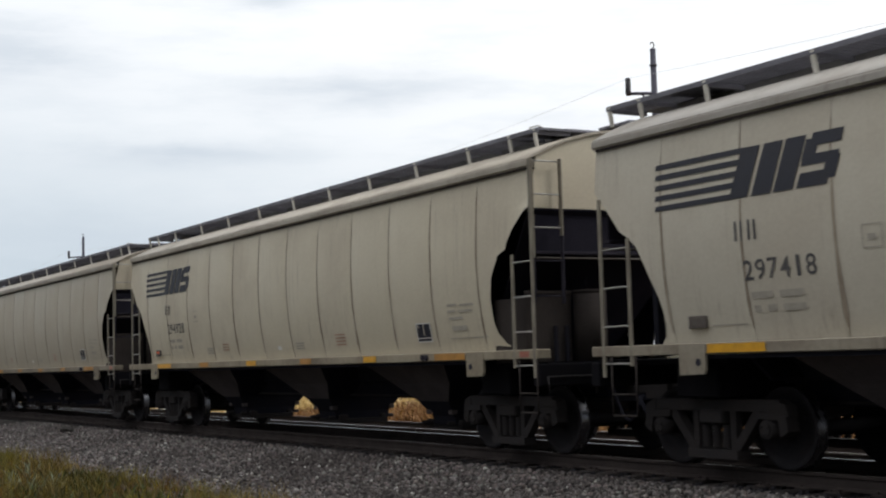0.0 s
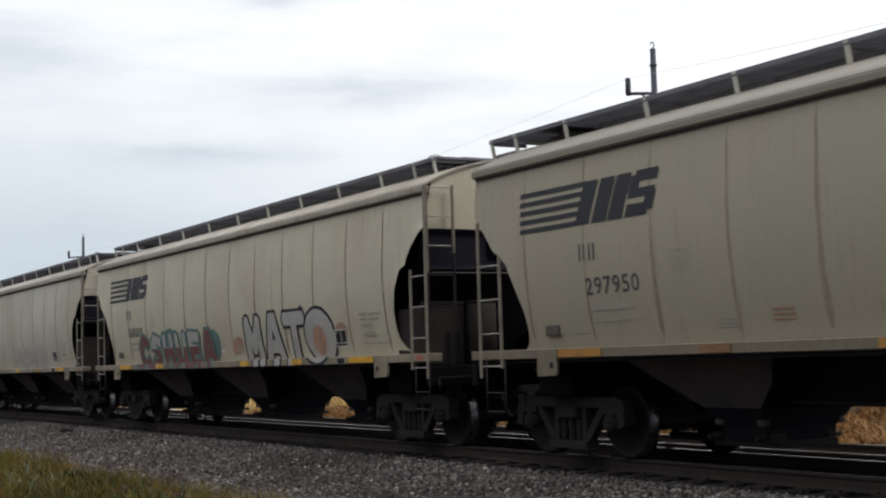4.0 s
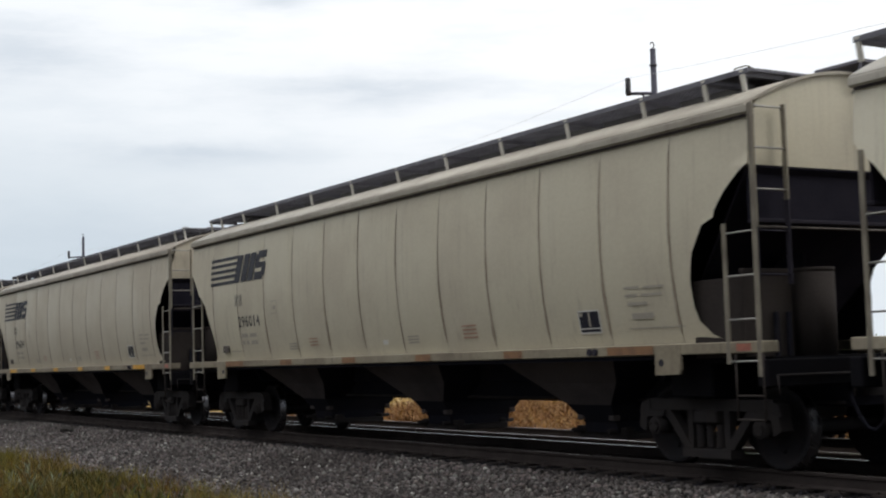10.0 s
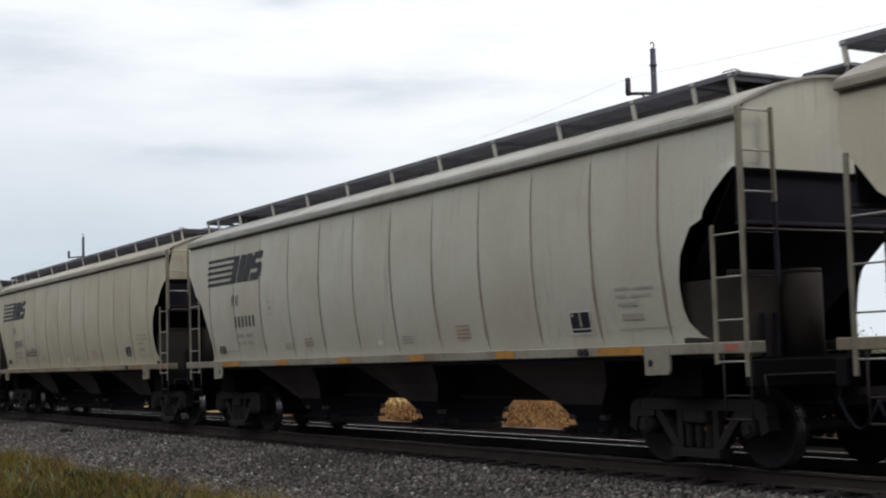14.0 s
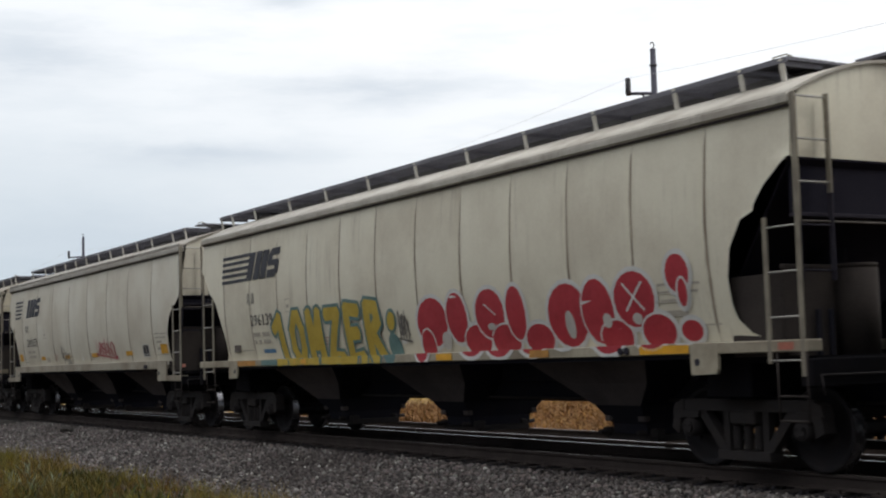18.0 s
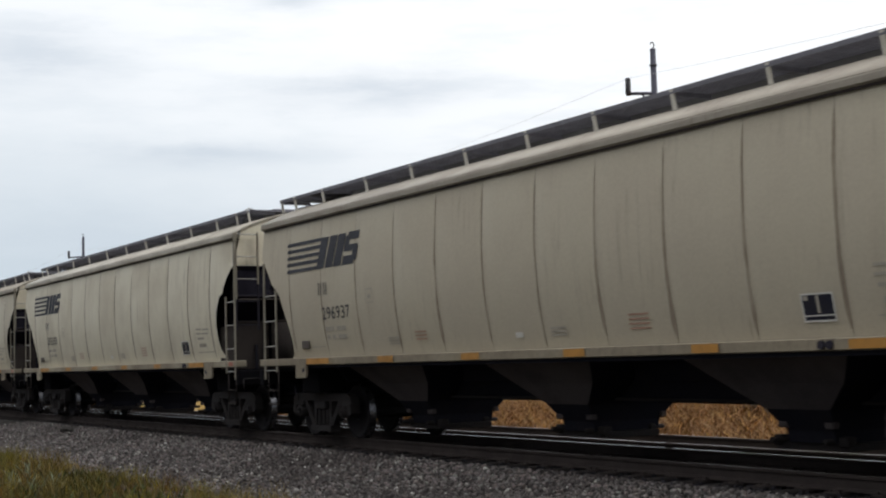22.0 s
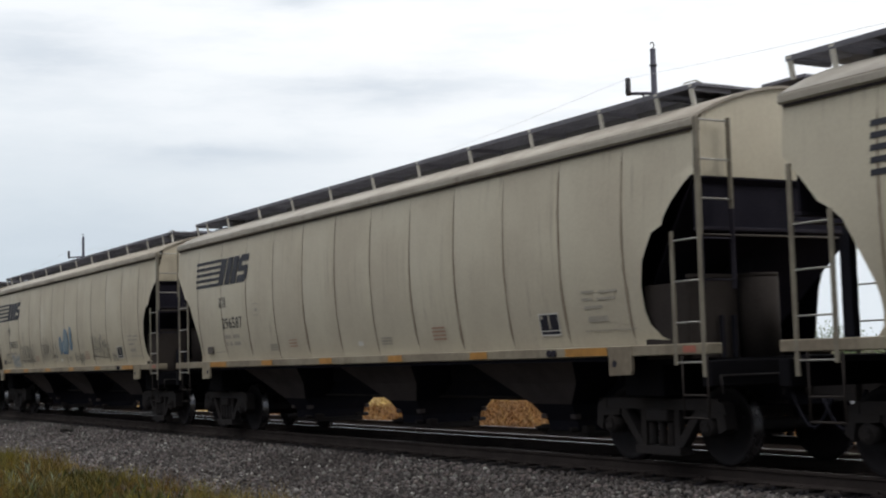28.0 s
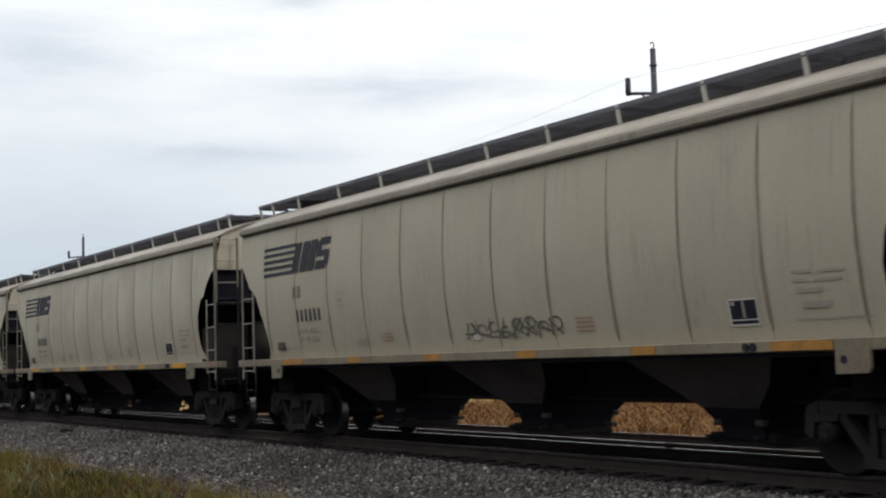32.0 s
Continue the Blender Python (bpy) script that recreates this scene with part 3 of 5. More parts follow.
def ladder(car, name, stiles, rungs, r=0.011, mat=None, one=False):
    """Two upright angles with round rungs; each stile: x, y, z0, z1."""
    first = None
    if one:
        bm = rods(*[((stiles[0][0], stiles[0][1], z), (stiles[1][0], stiles[1][1], z)) for z in rungs], r=r)
        for x, y, z0, z1 in stiles:
            box(bm, x - 0.03, x + 0.03, y - 0.012, y + 0.012, z0, z1)
        return part(name, bm, mat or LADDER, car)
    for x, y, z0, z1 in stiles:
        bm = boxed(x - 0.03, x + 0.03, y - 0.012, y + 0.012, z0, z1, 0.003)
        o = part(name if first is None else "stile", bm, mat or LADDER, first or car)
        first = first or o
    (xa, ya, _, _), (xb, yb, _, _) = stiles[0], stiles[1]
    for z in rungs:
        part("rung", rods(((xa, ya, z), (xb, yb, z)), r=r), mat or RUNG, first)
    return first


YELLOWS = ((5.93, 6.79), (3.65, 4.09), (1.22, 1.67), (-1.26, -0.78), (-3.79, -3.29), (-6.45, -5.56))


def hopper_car(tm, B):
    """A three-bay covered hopper with curved sides; built once and copied."""
    car = new("hopper_car")
    short = B is SHORT
    R = B.reach
    # sides
    edges = [None] + B.ribs + [None]
    for k in range(len(edges) - 1):
        part("side_panel", side_panel(B, edges[k], edges[k + 1], dents=k), [PAINT, SEAM], car)
    part("far_side", side_panel(B, None, None, 1), PAINT, car)
    for s in (-1, 1):
        # the far side's inner face uses the darkened shade colour
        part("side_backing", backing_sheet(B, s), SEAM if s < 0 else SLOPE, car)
        part("eave_band", boxed(-R - 0.03, R + 0.03, s * 1.48, s * 1.608, 3.80, 3.908, 0.02), TRIM, car, "pale painted band under the roof edge")
        if short:
            part("eave_cap", boxed(-R - 0.03, R + 0.03, s * 1.46, s * 1.60, 3.918, 3.99, 0.015), TRIM, car)
        # thin dark strip painted in for the shaded gap under the eave band
        part("eave_groove", boxed(-R + 0.02, R - 0.02, s * 1.45, s * 1.572, 3.774, 3.80), EAVESHADE, car)
        e = R + 0.14 if not short else 6.55
        part("side_sill", boxed(-e, e, s * 1.40, s * 1.62, 1.285, B.sill, 0.01), SILL, car)
        part("sill_flange", boxed(-e + 1.7, e - 1.7, s * 1.45, s * 1.56, 1.235, 1.283), UNDER, car)
    # roof
    bm = bmesh.new()
    ys = [-1.60 + 3.20 * i / 16 for i in range(17)]
    top = [[bm.verts.new((x, y, roof_z(y))) for y in ys] for x in (-R, R)]
    low = [[bm.verts.new((x, y, roof_z(y) - 0.035)) for y in ys] for x in (-R, R)]
    for i in range(16):
        bm.faces.new((top[0][i + 1], top[0][i], top[1][i], top[1][i + 1])).smooth = True
        bm.faces.new((low[0][i], low[0][i + 1], low[1][i + 1], low[1][i]))
        for k in (0, 1):
            bm.faces.new((top[k][i], top[k][i + 1], low[k][i + 1], low[k][i]))
    for i in (0, 16):
        bm.faces.new((top[0][i], top[1][i], low[1][i], low[0][i]))
    bmesh.ops.recalc_face_normals(bm, faces=bm.faces[:])
    roof = part("roof", bm, TRIM, car)
    H = R - 0.72
    part("hatch_coaming", boxed(-H, H, -0.33, 0.33, 4.28, 4.47), COAMING, roof)
    for i in range(4):
        w = H / 4
        x = -H + w * (2 * i + 1)
        part("hatch_cover", boxed(x - w + 0.06, x + w - 0.06, -0.37, 0.37, 4.472, 4.51, 0.02), GRATE, roof)
    # walkways on the roof
    for s in (-1, 1):
        a, b = B.posts[0] - (0.13 if short else 0.05), B.posts[-1] + 0.1
        if s > 0:
            a, b = -b, -a
        bm = bmesh.new()
        for k in range(9):
            y = s * (0.43 + 0.068 * k)
            box(bm, a, b, y - 0.015, y + 0.015, 4.425, 4.455)
        x = a
        while x < b:
            box(bm, x, x + 0.02, min(s * 0.42, s * 1.0), max(s * 0.42, s * 1.0), 4.418, 4.43)
            x += 0.11
        for x in B.posts:
            x *= -s
            box(bm, x - 0.025, x + 0.025, min(s * 0.40, s * 0.98), max(s * 0.40, s * 0.98), 4.37, 4.419)
        box(bm, a, b, s * 1.0 - 0.008, s * 1.0 + 0.008, 4.392, 4.452)
        walkway = part("roof_walkway", bm, GRATE, car, "grey metal grating walkway")
        if s < 0:
            for x in B.posts:
                # each post leans in from the roof to the walkway's edge
                bm = boxed(x - 0.035, x + 0.035, s * 0.985, s * 1.012, roof_z(0.95) - 0.012, 4.44, 0.004)
                for v in bm.verts:
                    if v.co.z < 4.4:
                        v.co.y -= s * 0.045
                part("walkway_post", bm, POST, walkway)
    for s in (-1, 1):
        a, b = (R - 0.72, R - 0.2) if short else (7.22, 7.85)
        part("crossover_walkway", boxed(s * a, s * b, -0.96, 0.96, 4.425, 4.452), GRATE, car)
        if s > 0:
            part("roof_handhold", rods(((s * (b - 0.2), -1.0, 4.44), (s * (b - 0.2), -1.0, 4.475)), ((s * (b - 0.2), -1.0, 4.475), (s * b, -1.0, 4.475)), ((s * b, -1.0, 4.475), (s * b, -0.9, 4.45)), r=0.008), LADDER, car)
        if not short:
            # grating that reaches past the end of the roof on one side, held by a bent bracket
            bm = bmesh.new()
            tip, deck = (8.56, 4.465) if s > 0 else (8.86, 4.425)
            box(bm, min(s * 7.85, s * tip), max(s * 7.85, s * tip), min(s * 0.04, s * 0.41), max(s * 0.04, s * 0.41), deck, deck + 0.037)
            tube(bm, [Vector((s * 8.385, s * 0.06, 4.14)), Vector((s * 8.44, s * 0.06, 4.2)), Vector((s * (tip - 0.06), s * 0.06, 4.36)), Vector((s * (tip - 0.03), s * 0.06, deck))], 0.018)
            part("end_grating", bm, GRATE, car)
    # ends
    for s in (-1, 1):
        bm = bmesh.new()
        pts = [(-1.57, B.bulk), (1.57, B.bulk)] + [(y, roof_z(y) - 0.036) for y in reversed(ys[1:-1])]
        a = [bm.verts.new((s * (R - 0.04), y, z)) for y, z in pts]
        b = [bm.verts.new((s * (R - 0.08), y, z)) for y, z in pts]
        bm.faces.new(a), bm.faces.new(b[::-1])
        for i in range(len(pts)):
            bm.faces.new((a[i], b[i], b[(i + 1) % len(pts)], a[(i + 1) % len(pts)]))
        bmesh.ops.recalc_face_normals(bm, faces=bm.faces[:])
        part("end_bulkhead", bm, PAINT, car)
        foot = B.bays + 1.85
        sheet([(s * (R - 0.06), -1.55, B.bulk), (s * (R - 0.06), 1.55, B.bulk), (s * foot, 1.0, 1.0), (s * foot, -1.0, 1.0)][::s], 0.03, SLOPE, "slope_sheet", car, "sloping end sheet darkened for shade")
        # upright apron under the bulkhead, with a stiffening angle along its foot, both shade-coloured
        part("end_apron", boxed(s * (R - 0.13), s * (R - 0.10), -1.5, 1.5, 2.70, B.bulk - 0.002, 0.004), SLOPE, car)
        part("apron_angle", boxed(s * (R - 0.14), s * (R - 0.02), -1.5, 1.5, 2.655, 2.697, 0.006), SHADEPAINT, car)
        part("end_rail", rods(((s * (R + 0.04), -1.5, 2.6), (s * (R + 0.04), 1.5, 2.6)), r=0.014), CARD, car)
        part("end_sill", boxed(s * (R + 0.02), s * (R + 0.18), -1.61, 1.61, 0.93, 1.22 if not short else 1.12, 0.015), BLACKSTEEL, car)
        part("end_platform", boxed(s * (R - 2.0), s * (R + 0.02), -1.38, 1.38, 1.18, 1.24), BLACKSTEEL, car)
        for y in ((0.6,) if s > 0 else (-0.6, 0.6)):
            part("end_post", boxed(s * (R + 0.04), s * (R + 0.14), y - 0.05, y + 0.05, 1.27 if not short else 1.14, 2.62, 0.008), UNDER, car)
        if s > 0:
            part("end_web", boxed(R - 1.8, R - 0.56, -0.30, -0.26, 1.23, 2.4), UNDER, car)
            panel = part("end_panel", boxed(R - 0.34, R - 0.30, -1.46, -0.74, 1.24, 2.14, 0.008), BROWNPANEL, car, "brown grimy panel")
            part("panel_flange", boxed(R - 0.36, R - 0.28, -1.46, -0.74, 2.142, 2.19, 0.006), BROWNPANEL, panel)
            for y in (-1.02, -0.84):
                part("panel_rib", boxed(R - 0.298, R - 0.25, y - 0.025, y + 0.025, 1.24, 1.72, 0.006), UNDER, panel)
            part("panel_side", boxed(R - 1.1, R - 0.342, -1.46, -1.42, 1.24, 2.1, 0.006), BROWNPANEL, panel)
            bm = rods(((R - 0.27, -0.45, 1.24), (R - 0.27, -0.45, 2.15)), ((R - 0.27, -0.45, 2.15), (R - 0.27, -0.45, 2.2)), r=0.23, n=18)
            part("air_reservoir", bm, BROWNPANEL, car, "brown grimy upright air tank")
            part("brake_cylinder", rods(((R - 1.5, -0.1, 1.42), (R - 0.9, -0.1, 1.42)), r=0.16, n=14), CAST, car)
        for side in (-1, 1):
            y = side * 1.61
            x_out, x_in = (R + 0.08, R - 0.39) if s * side < 0 else (R - 0.10, R - 0.63 if side < 0 else R - 0.72)
            x_out, x_in = s * x_out, s * x_in
            low = 1.17 if not short else 1.1
            ladder(car, "ladder", [(x_in, y, low, 2.67), (x_out, y, 1.04, 3.9 if s * side < 0 else 3.18)], (1.2, 1.64, 2.1, 2.56), one=side > 0)
            lx = (R - 0.29, R + 0.12) if s > 0 else (-R + 0.24, -R + 0.70)
            part("stirrup", rods(((lx[0], y, 1.28), (lx[0], y, 0.59)), ((lx[1], y, 1.28), (lx[1], y, 0.59)), ((lx[0], y, 0.59), (lx[1], y, 0.59)), ((lx[0], y, 0.84), (lx[1], y, 0.84)), r=0.013), BROWNPANEL, car)
            px = (R - 1.61, R - 1.17) if s > 0 else (-R + 1.49, -R + 1.92)
            if short:
                px = (6.45, 7.02) if s > 0 else (-7.02, -6.45)
            bm = bmesh.new()
            prism(bm, [(px[0], B.sill - 0.01), (px[0], B.step), (px[1] - 0.03, B.step + 0.01), (px[1], B.step + 0.06), (px[1], B.sill - 0.01)], y - 0.018, y + 0.02)
            bmesh.ops.recalc_face_normals(bm, faces=bm.faces[:])
            jp = part("jacking_plate", bm, SILL, car)
            if side < 0:
                bm = bmesh.new()
                cx = px[0] + 0.11 if s > 0 else px[1] - 0.11
                # the hole is a dark disc, its inner shade put into the colour
                rod(bm, (cx, y + side * 0.012, 1.2), (cx, y + side * 0.024, 1.2), 0.042, 12)
                part("lifting_hole", bm, PLACARD, jp)
            if short:
                part("step_board", boxed(s * 7.0, s * (R + 0.1), side * 1.45, side * 1.62, 1.02, 1.14, 0.01), SILL, car)
        # ladder on the end itself
        if s > 0:
            ladder(car, "end_ladder", [(R + 0.05, -1.10, 2.9, 3.92), (R + 0.05, -1.56, 2.6, 3.92)], (3.0, 3.44, 3.88), 0.012)
            # lower half of the same ladder, darkened in colour as if in shade
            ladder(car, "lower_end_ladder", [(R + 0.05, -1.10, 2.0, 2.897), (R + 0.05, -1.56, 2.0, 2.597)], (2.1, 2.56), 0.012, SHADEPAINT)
        # coupler
        c = B.coupler
        bm = boxed(s * (c - 0.85), s * (c - 0.17), -0.08, 0.08, 0.79, 0.95, 0.01)
        box(bm, min(s * (c - 0.22), s * (c + 0.02)), max(s * (c - 0.22), s * (c + 0.02)), -0.17, 0.13, 0.73, 1.0)
        box(bm, min(s * (c - 0.13), s * (c + 0.05)), max(s * (c - 0.13), s * (c + 0.05)), 0.04, 0.19, 0.74, 0.99)
        part("coupler", bm, CAST, car)
        hose = bmesh.new()
        pts = [Vector((s * (c - 0.65 + 0.62 * i / 7), -0.42 + 0.05 * s, 0.86 - 0.42 * math.sin(math.pi * min(1, i / 7 * 0.93)))) for i in range(8)]
        tube(hose, pts, 0.022)
        part("air_hose", hose, UNDER, car)
        part("uncoupling_lever", rods(((s * (R + 0.2), -1.5, 1.05), (s * (R + 0.2), -0.3, 1.05)), ((s * (R + 0.2), -1.5, 1.05), (s * (R + 0.23), -1.5, 0.85)), r=0.012), CAST, car)
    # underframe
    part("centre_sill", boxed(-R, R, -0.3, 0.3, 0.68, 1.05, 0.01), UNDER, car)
    for x in (-B.bays, 0, B.bays):
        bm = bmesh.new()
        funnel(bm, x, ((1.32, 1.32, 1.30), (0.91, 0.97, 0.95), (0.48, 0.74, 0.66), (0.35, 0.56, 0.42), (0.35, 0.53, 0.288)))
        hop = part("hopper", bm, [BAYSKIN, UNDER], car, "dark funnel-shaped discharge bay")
        part("outlet_gate", boxed(x - 0.62, x + 0.46, -0.47, 0.47, 0.20, 0.285, 0.01), CAST, hop)
        for sx in (-1, 1):
            part("gate_shaft", rods(((x + sx * 0.40 - 0.1, -0.66, 0.31), (x + sx * 0.40 - 0.1, 0.66, 0.31)), r=0.032, n=8), CAST, hop)
            part("pinion_box", boxed(x + sx * 0.42 - 0.09, x + sx * 0.56 - 0.09, -0.5, -0.34, 0.24, 0.36, 0.02), CAST, hop)
            part("pinion_box", boxed(x + sx * 0.36 - 0.08, x + sx * 0.46 - 0.08, 0.36, 0.5, 0.24, 0.36, 0.03), CAST, hop)
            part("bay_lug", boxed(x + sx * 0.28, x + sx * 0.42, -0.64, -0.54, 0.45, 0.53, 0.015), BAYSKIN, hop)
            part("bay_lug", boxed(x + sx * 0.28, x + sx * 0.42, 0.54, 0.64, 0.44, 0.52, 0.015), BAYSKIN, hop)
    # filler boxes, added so that the gaps between bays stay dark
    for a, b in ((-B.bays - 2.2, -B.bays - 1.2), (-B.bays + 1.2, -1.2), (1.2, B.bays - 1.2), (B.bays + 1.2, B.bays + 2.2)):
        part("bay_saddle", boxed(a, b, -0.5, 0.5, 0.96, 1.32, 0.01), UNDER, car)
    for s in (-1, 1):
        part("body_bolster", boxed(s * B.trucks - 0.36, s * B.trucks + 0.36, -1.30, 1.30, 0.80, 1.23, 0.02), BLACKSTEEL, car)
    part("train_line_pipe", rods(((-R, -0.34, 0.72), (R, -0.34, 0.72)), r=0.022), CAST, car)
    add_truck(car, -B.trucks, tm)
    add_truck(car, B.trucks, tm)
    return car


# ---- painted marks, laid on the curved side ----
def strip_clip(poly, z0, z1):
    """The part of a convex outline between two heights."""
    for lim, keep_above in ((z0, True), (z1, False)):
        out = []
        for (xa, za), (xb, zb) in zip(poly, poly[1:] + poly[:1]):
            ia, ib = (za >= lim, zb >= lim) if keep_above else (za <= lim, zb <= lim)
            if ia:
                out.append((xa, za))
            if ia != ib:
                f = (lim - za) / (zb - za)
                out.append((xa + (xb - xa) * f, lim))
        poly = out
        if len(poly) < 3:
            return []
    return poly


def on_side(bm, poly, lift, mi=0):
    """Lay a convex outline (x, z) on the side sheet, or on the sill below it."""
    lo, hi = min(p[1] for p in poly), max(p[1] for p in poly)
    cuts = [0.0, 1.285, 1.413] + [1.53 + 0.12 * i for i in range(21)]
    for a, b in zip(cuts, cuts[1:]):
        if hi <= a or lo >= b or a < 1.0:
            continue
        q = strip_clip(poly, max(a, lo), min(b, hi))
        if len(q) >= 3:
            vs = [bm.verts.new((x, -(1.62 if b < 1.42 else half_width(z)) - lift, z)) for x, z in q]
            try:
                f = bm.faces.new(vs)
            except ValueError:
                continue
            f.material_index = mi
            f.normal_update()
            if f.normal.y > 0:
                f.normal_flip()


def quad(x0, x1, z0, z1, lean=0.0):
    return [(x0, z0), (x1, z0), (x1 + lean, z1), (x0 + lean, z1)]


def oval(x, z, a, b, tilt=0.0, n=18):
    c, s = math.cos(tilt), math.sin(tilt)
    return [(x + a * math.cos(i * math.tau / n) * c - b * math.sin(i * math.tau / n) * s, z + a * math.cos(i * math.tau / n) * s + b * math.sin(i * math.tau / n) * c) for i in range(n)]


def stroke(x0, z0, x1, z1, w):
    d = Vector((x1 - x0, z1 - z0))
    d = d.normalized() if d.length else Vector((1, 0))
    n = Vector((-d.y, d.x)) * w / 2
    e = d * w * 0.3
    return [(x0 - n.x - e.x, z0 - n.y - e.y), (x1 - n.x + e.x, z1 - n.y + e.y), (x1 + n.x + e.x, z1 + n.y + e.y), (x0 + n.x - e.x, z0 + n.y - e.y)]


def painted(name, car, polys, mat, lift=0.004, label=""):
    bm = bmesh.new()
    for k, p in enumerate(polys):
        on_side(bm, p, lift + 0.00009 * k)
    return part(name, bm, mat, car, label)


def stencil(car, polys, mat, name="stencil", label=""):
    """Each bar of a stencilled block is a piece of its own."""
    for p in polys:
        painted(name, car, [p], mat, label=label)


def standard_marks(car, dx=0.0, worn=False):
    """Emblem, number bars, stencils and plates that every car carries; dx shifts the emblem group."""
    def quad(x0, x1, z0, z1, lean=0.0):
        d = dx if x1 < -3.5 else -dx * 0.45 if x0 > 4 else 0.0
        return [(x0 + d, z0), (x1 + d, z0), (x1 + lean + d, z1), (x0 + lean + d, z1)]
    stripes = [quad(-7.26, (-5.98 if not worn else -6.55) + 0.05 * k, 2.915 + 0.118 * k, 2.975 + 0.118 * k, 0.012) for k in range(5)]
    emblem = painted("emblem", car, stripes[:1], BLACKISH, label="dark blue-grey striped emblem")
    for st in stripes[1:]:
        painted("stripe", emblem, [st], BLACKISH)
    far = 0.13 if worn else 0.0
    for x in (-6.03, -5.69, -5.37):
        painted("slanted_block", emblem, [quad(x + far, x + far + 0.28, 2.915, 3.44, 0.20)], BLACKISH)
    for a, b, z0, z1, lean in ((-5.04, -4.63, 2.915, 3.06, 0.06), (-4.97, -4.5, 3.13, 3.235, 0.05), (-4.84, -4.43, 3.315, 3.445, 0.04), (-4.70, -4.52, 2.97, 3.19, 0.08), (-4.97, -4.79, 3.18, 3.39, 0.08)):
        painted("slanted_block", emblem, [quad(a + far, b + far, z0, z1, lean)], BLACKISH)
    for i in range(2):
        for d in (0.0, 0.085):
            painted("mark_bar", car, [quad(-5.97 + 0.2 * i + d, -5.935 + 0.2 * i + d, 2.465, 2.675)], DIGIT)
    stencil(car, [quad(-5.82, -5.5, 1.85, 1.92), quad(-5.4, -5.06, 1.85, 1.92)], FADED)
    stencil(car, [quad(-5.8, -5.7, 1.71, 1.78), quad(-5.6, -5.48, 1.71, 1.78), quad(-5.38, -5.06, 1.71, 1.78)], FADED)
    fr = []
    for a, b in (((-4.22, 2.25), (-3.98, 2.25)), ((-4.22, 2.47), (-3.98, 2.47)), ((-4.22, 2.25), (-4.22, 2.47)), ((-3.98, 2.25), (-3.98, 2.47))):
        fr.append(stroke(a[0] + dx * 2.6, a[1], b[0] + dx * 2.6, b[1], 0.012))
    painted("outlined_square", car, fr + [stroke(-4.14 + dx * 2.6, 2.35, -4.07 + dx * 2.6, 2.35, 0.06)], FADED)
    stencil(car, [quad(6.22, 6.5, 2.07, 2.1), quad(6.58, 6.95, 2.06, 2.09), quad(6.22, 6.45, 1.98, 2.01), quad(6.52, 6.9, 1.975, 2.005), quad(6.25, 6.62, 1.875, 1.915)], FADED)
    stencil(car, [quad(6.2, 7.2, 1.60, 1.615)], FADED)
    stencil(car, [quad(-6.5, -5.95, 1.585, 1.60)], FADED)
    stencil(car, [quad(0.78, 1.13, 1.57 + 0.045 * j, 1.595 + 0.045 * j) for j in range(3)], FADED)
    stencil(car, [quad(-3.64, -3.28, 1.57 + 0.045 * j, 1.595 + 0.045 * j) for j in range(3)], FADED)
    stencil(car, [quad(2.42, 2.8, 1.6 + 0.055 * j, 1.622 + 0.055 * j) for j in range(4)], GRAFFITI["rust_red"], "red_stencil", "faded red stencil bar")
    stencil(car, [quad(-2.76, -2.42, 1.62 + 0.055 * j, 1.64 + 0.055 * j) for j in range(3)], GRAFFITI["rust_red"], "red_stencil", "faded red stencil bar")
    painted("class_stencil", car, [quad(6.30, 6.70, 1.715, 1.785)], FADED)
    # black placard with white lines, and its holder at the other end
    pl = painted("placard", car, [quad(5.24, 5.67, 1.575, 1.86)], PLACARD, 0.006, "dark blue placard with white border lines")
    painted("placard_line", pl, [quad(5.235, 5.675, 1.572, 1.592), quad(5.235, 5.675, 1.844, 1.862), quad(5.235, 5.255, 1.58, 1.855), quad(5.655, 5.675, 1.58, 1.855), quad(5.24, 5.67, 1.63, 1.643)], WHITE, 0.009)
    painted("placard_field", pl, [quad(5.27, 5.33, 1.79, 1.835), quad(5.44, 5.475, 1.66, 1.84)], FADED, 0.0085)
    if not worn:
        bm = boxed(-6.87, -6.57, -half_width(1.65) - 0.02, -half_width(1.65) + 0.01, 1.57, 1.71, 0.006)
        h = part("card_holder", bm, CARD, car)
        part("card", boxed(-6.84, -6.6, -half_width(1.65) - 0.024, -half_width(1.65) - 0.019, 1.60, 1.68), CARD, h)
    painted("red_tag", car, [quad(8.16, 8.38, 1.31, 1.385)], REDMARK, 0.004)
    painted("label_plate", car, [quad(-0.04, 0.14, 1.572, 1.645)], WHITE, 0.006, "small white label")
    bm = bmesh.new()
    rod(bm, (5.57, -1.615, 1.345), (5.57, -1.645, 1.345), 0.045, 12)
    rod(bm, (5.68, -1.615, 1.345), (5.68, -1.645, 1.345), 0.045, 12)
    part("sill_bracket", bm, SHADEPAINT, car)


def yellow_patches(car, fresh):
    for i, (a, b) in enumerate(YELLOWS):
        painted("reflector_strip", car, [quad(a, b, 1.30, 1.395)], (ORANGE, AMBER, YELLOW)[fresh[i % len(fresh)]], 0.016)


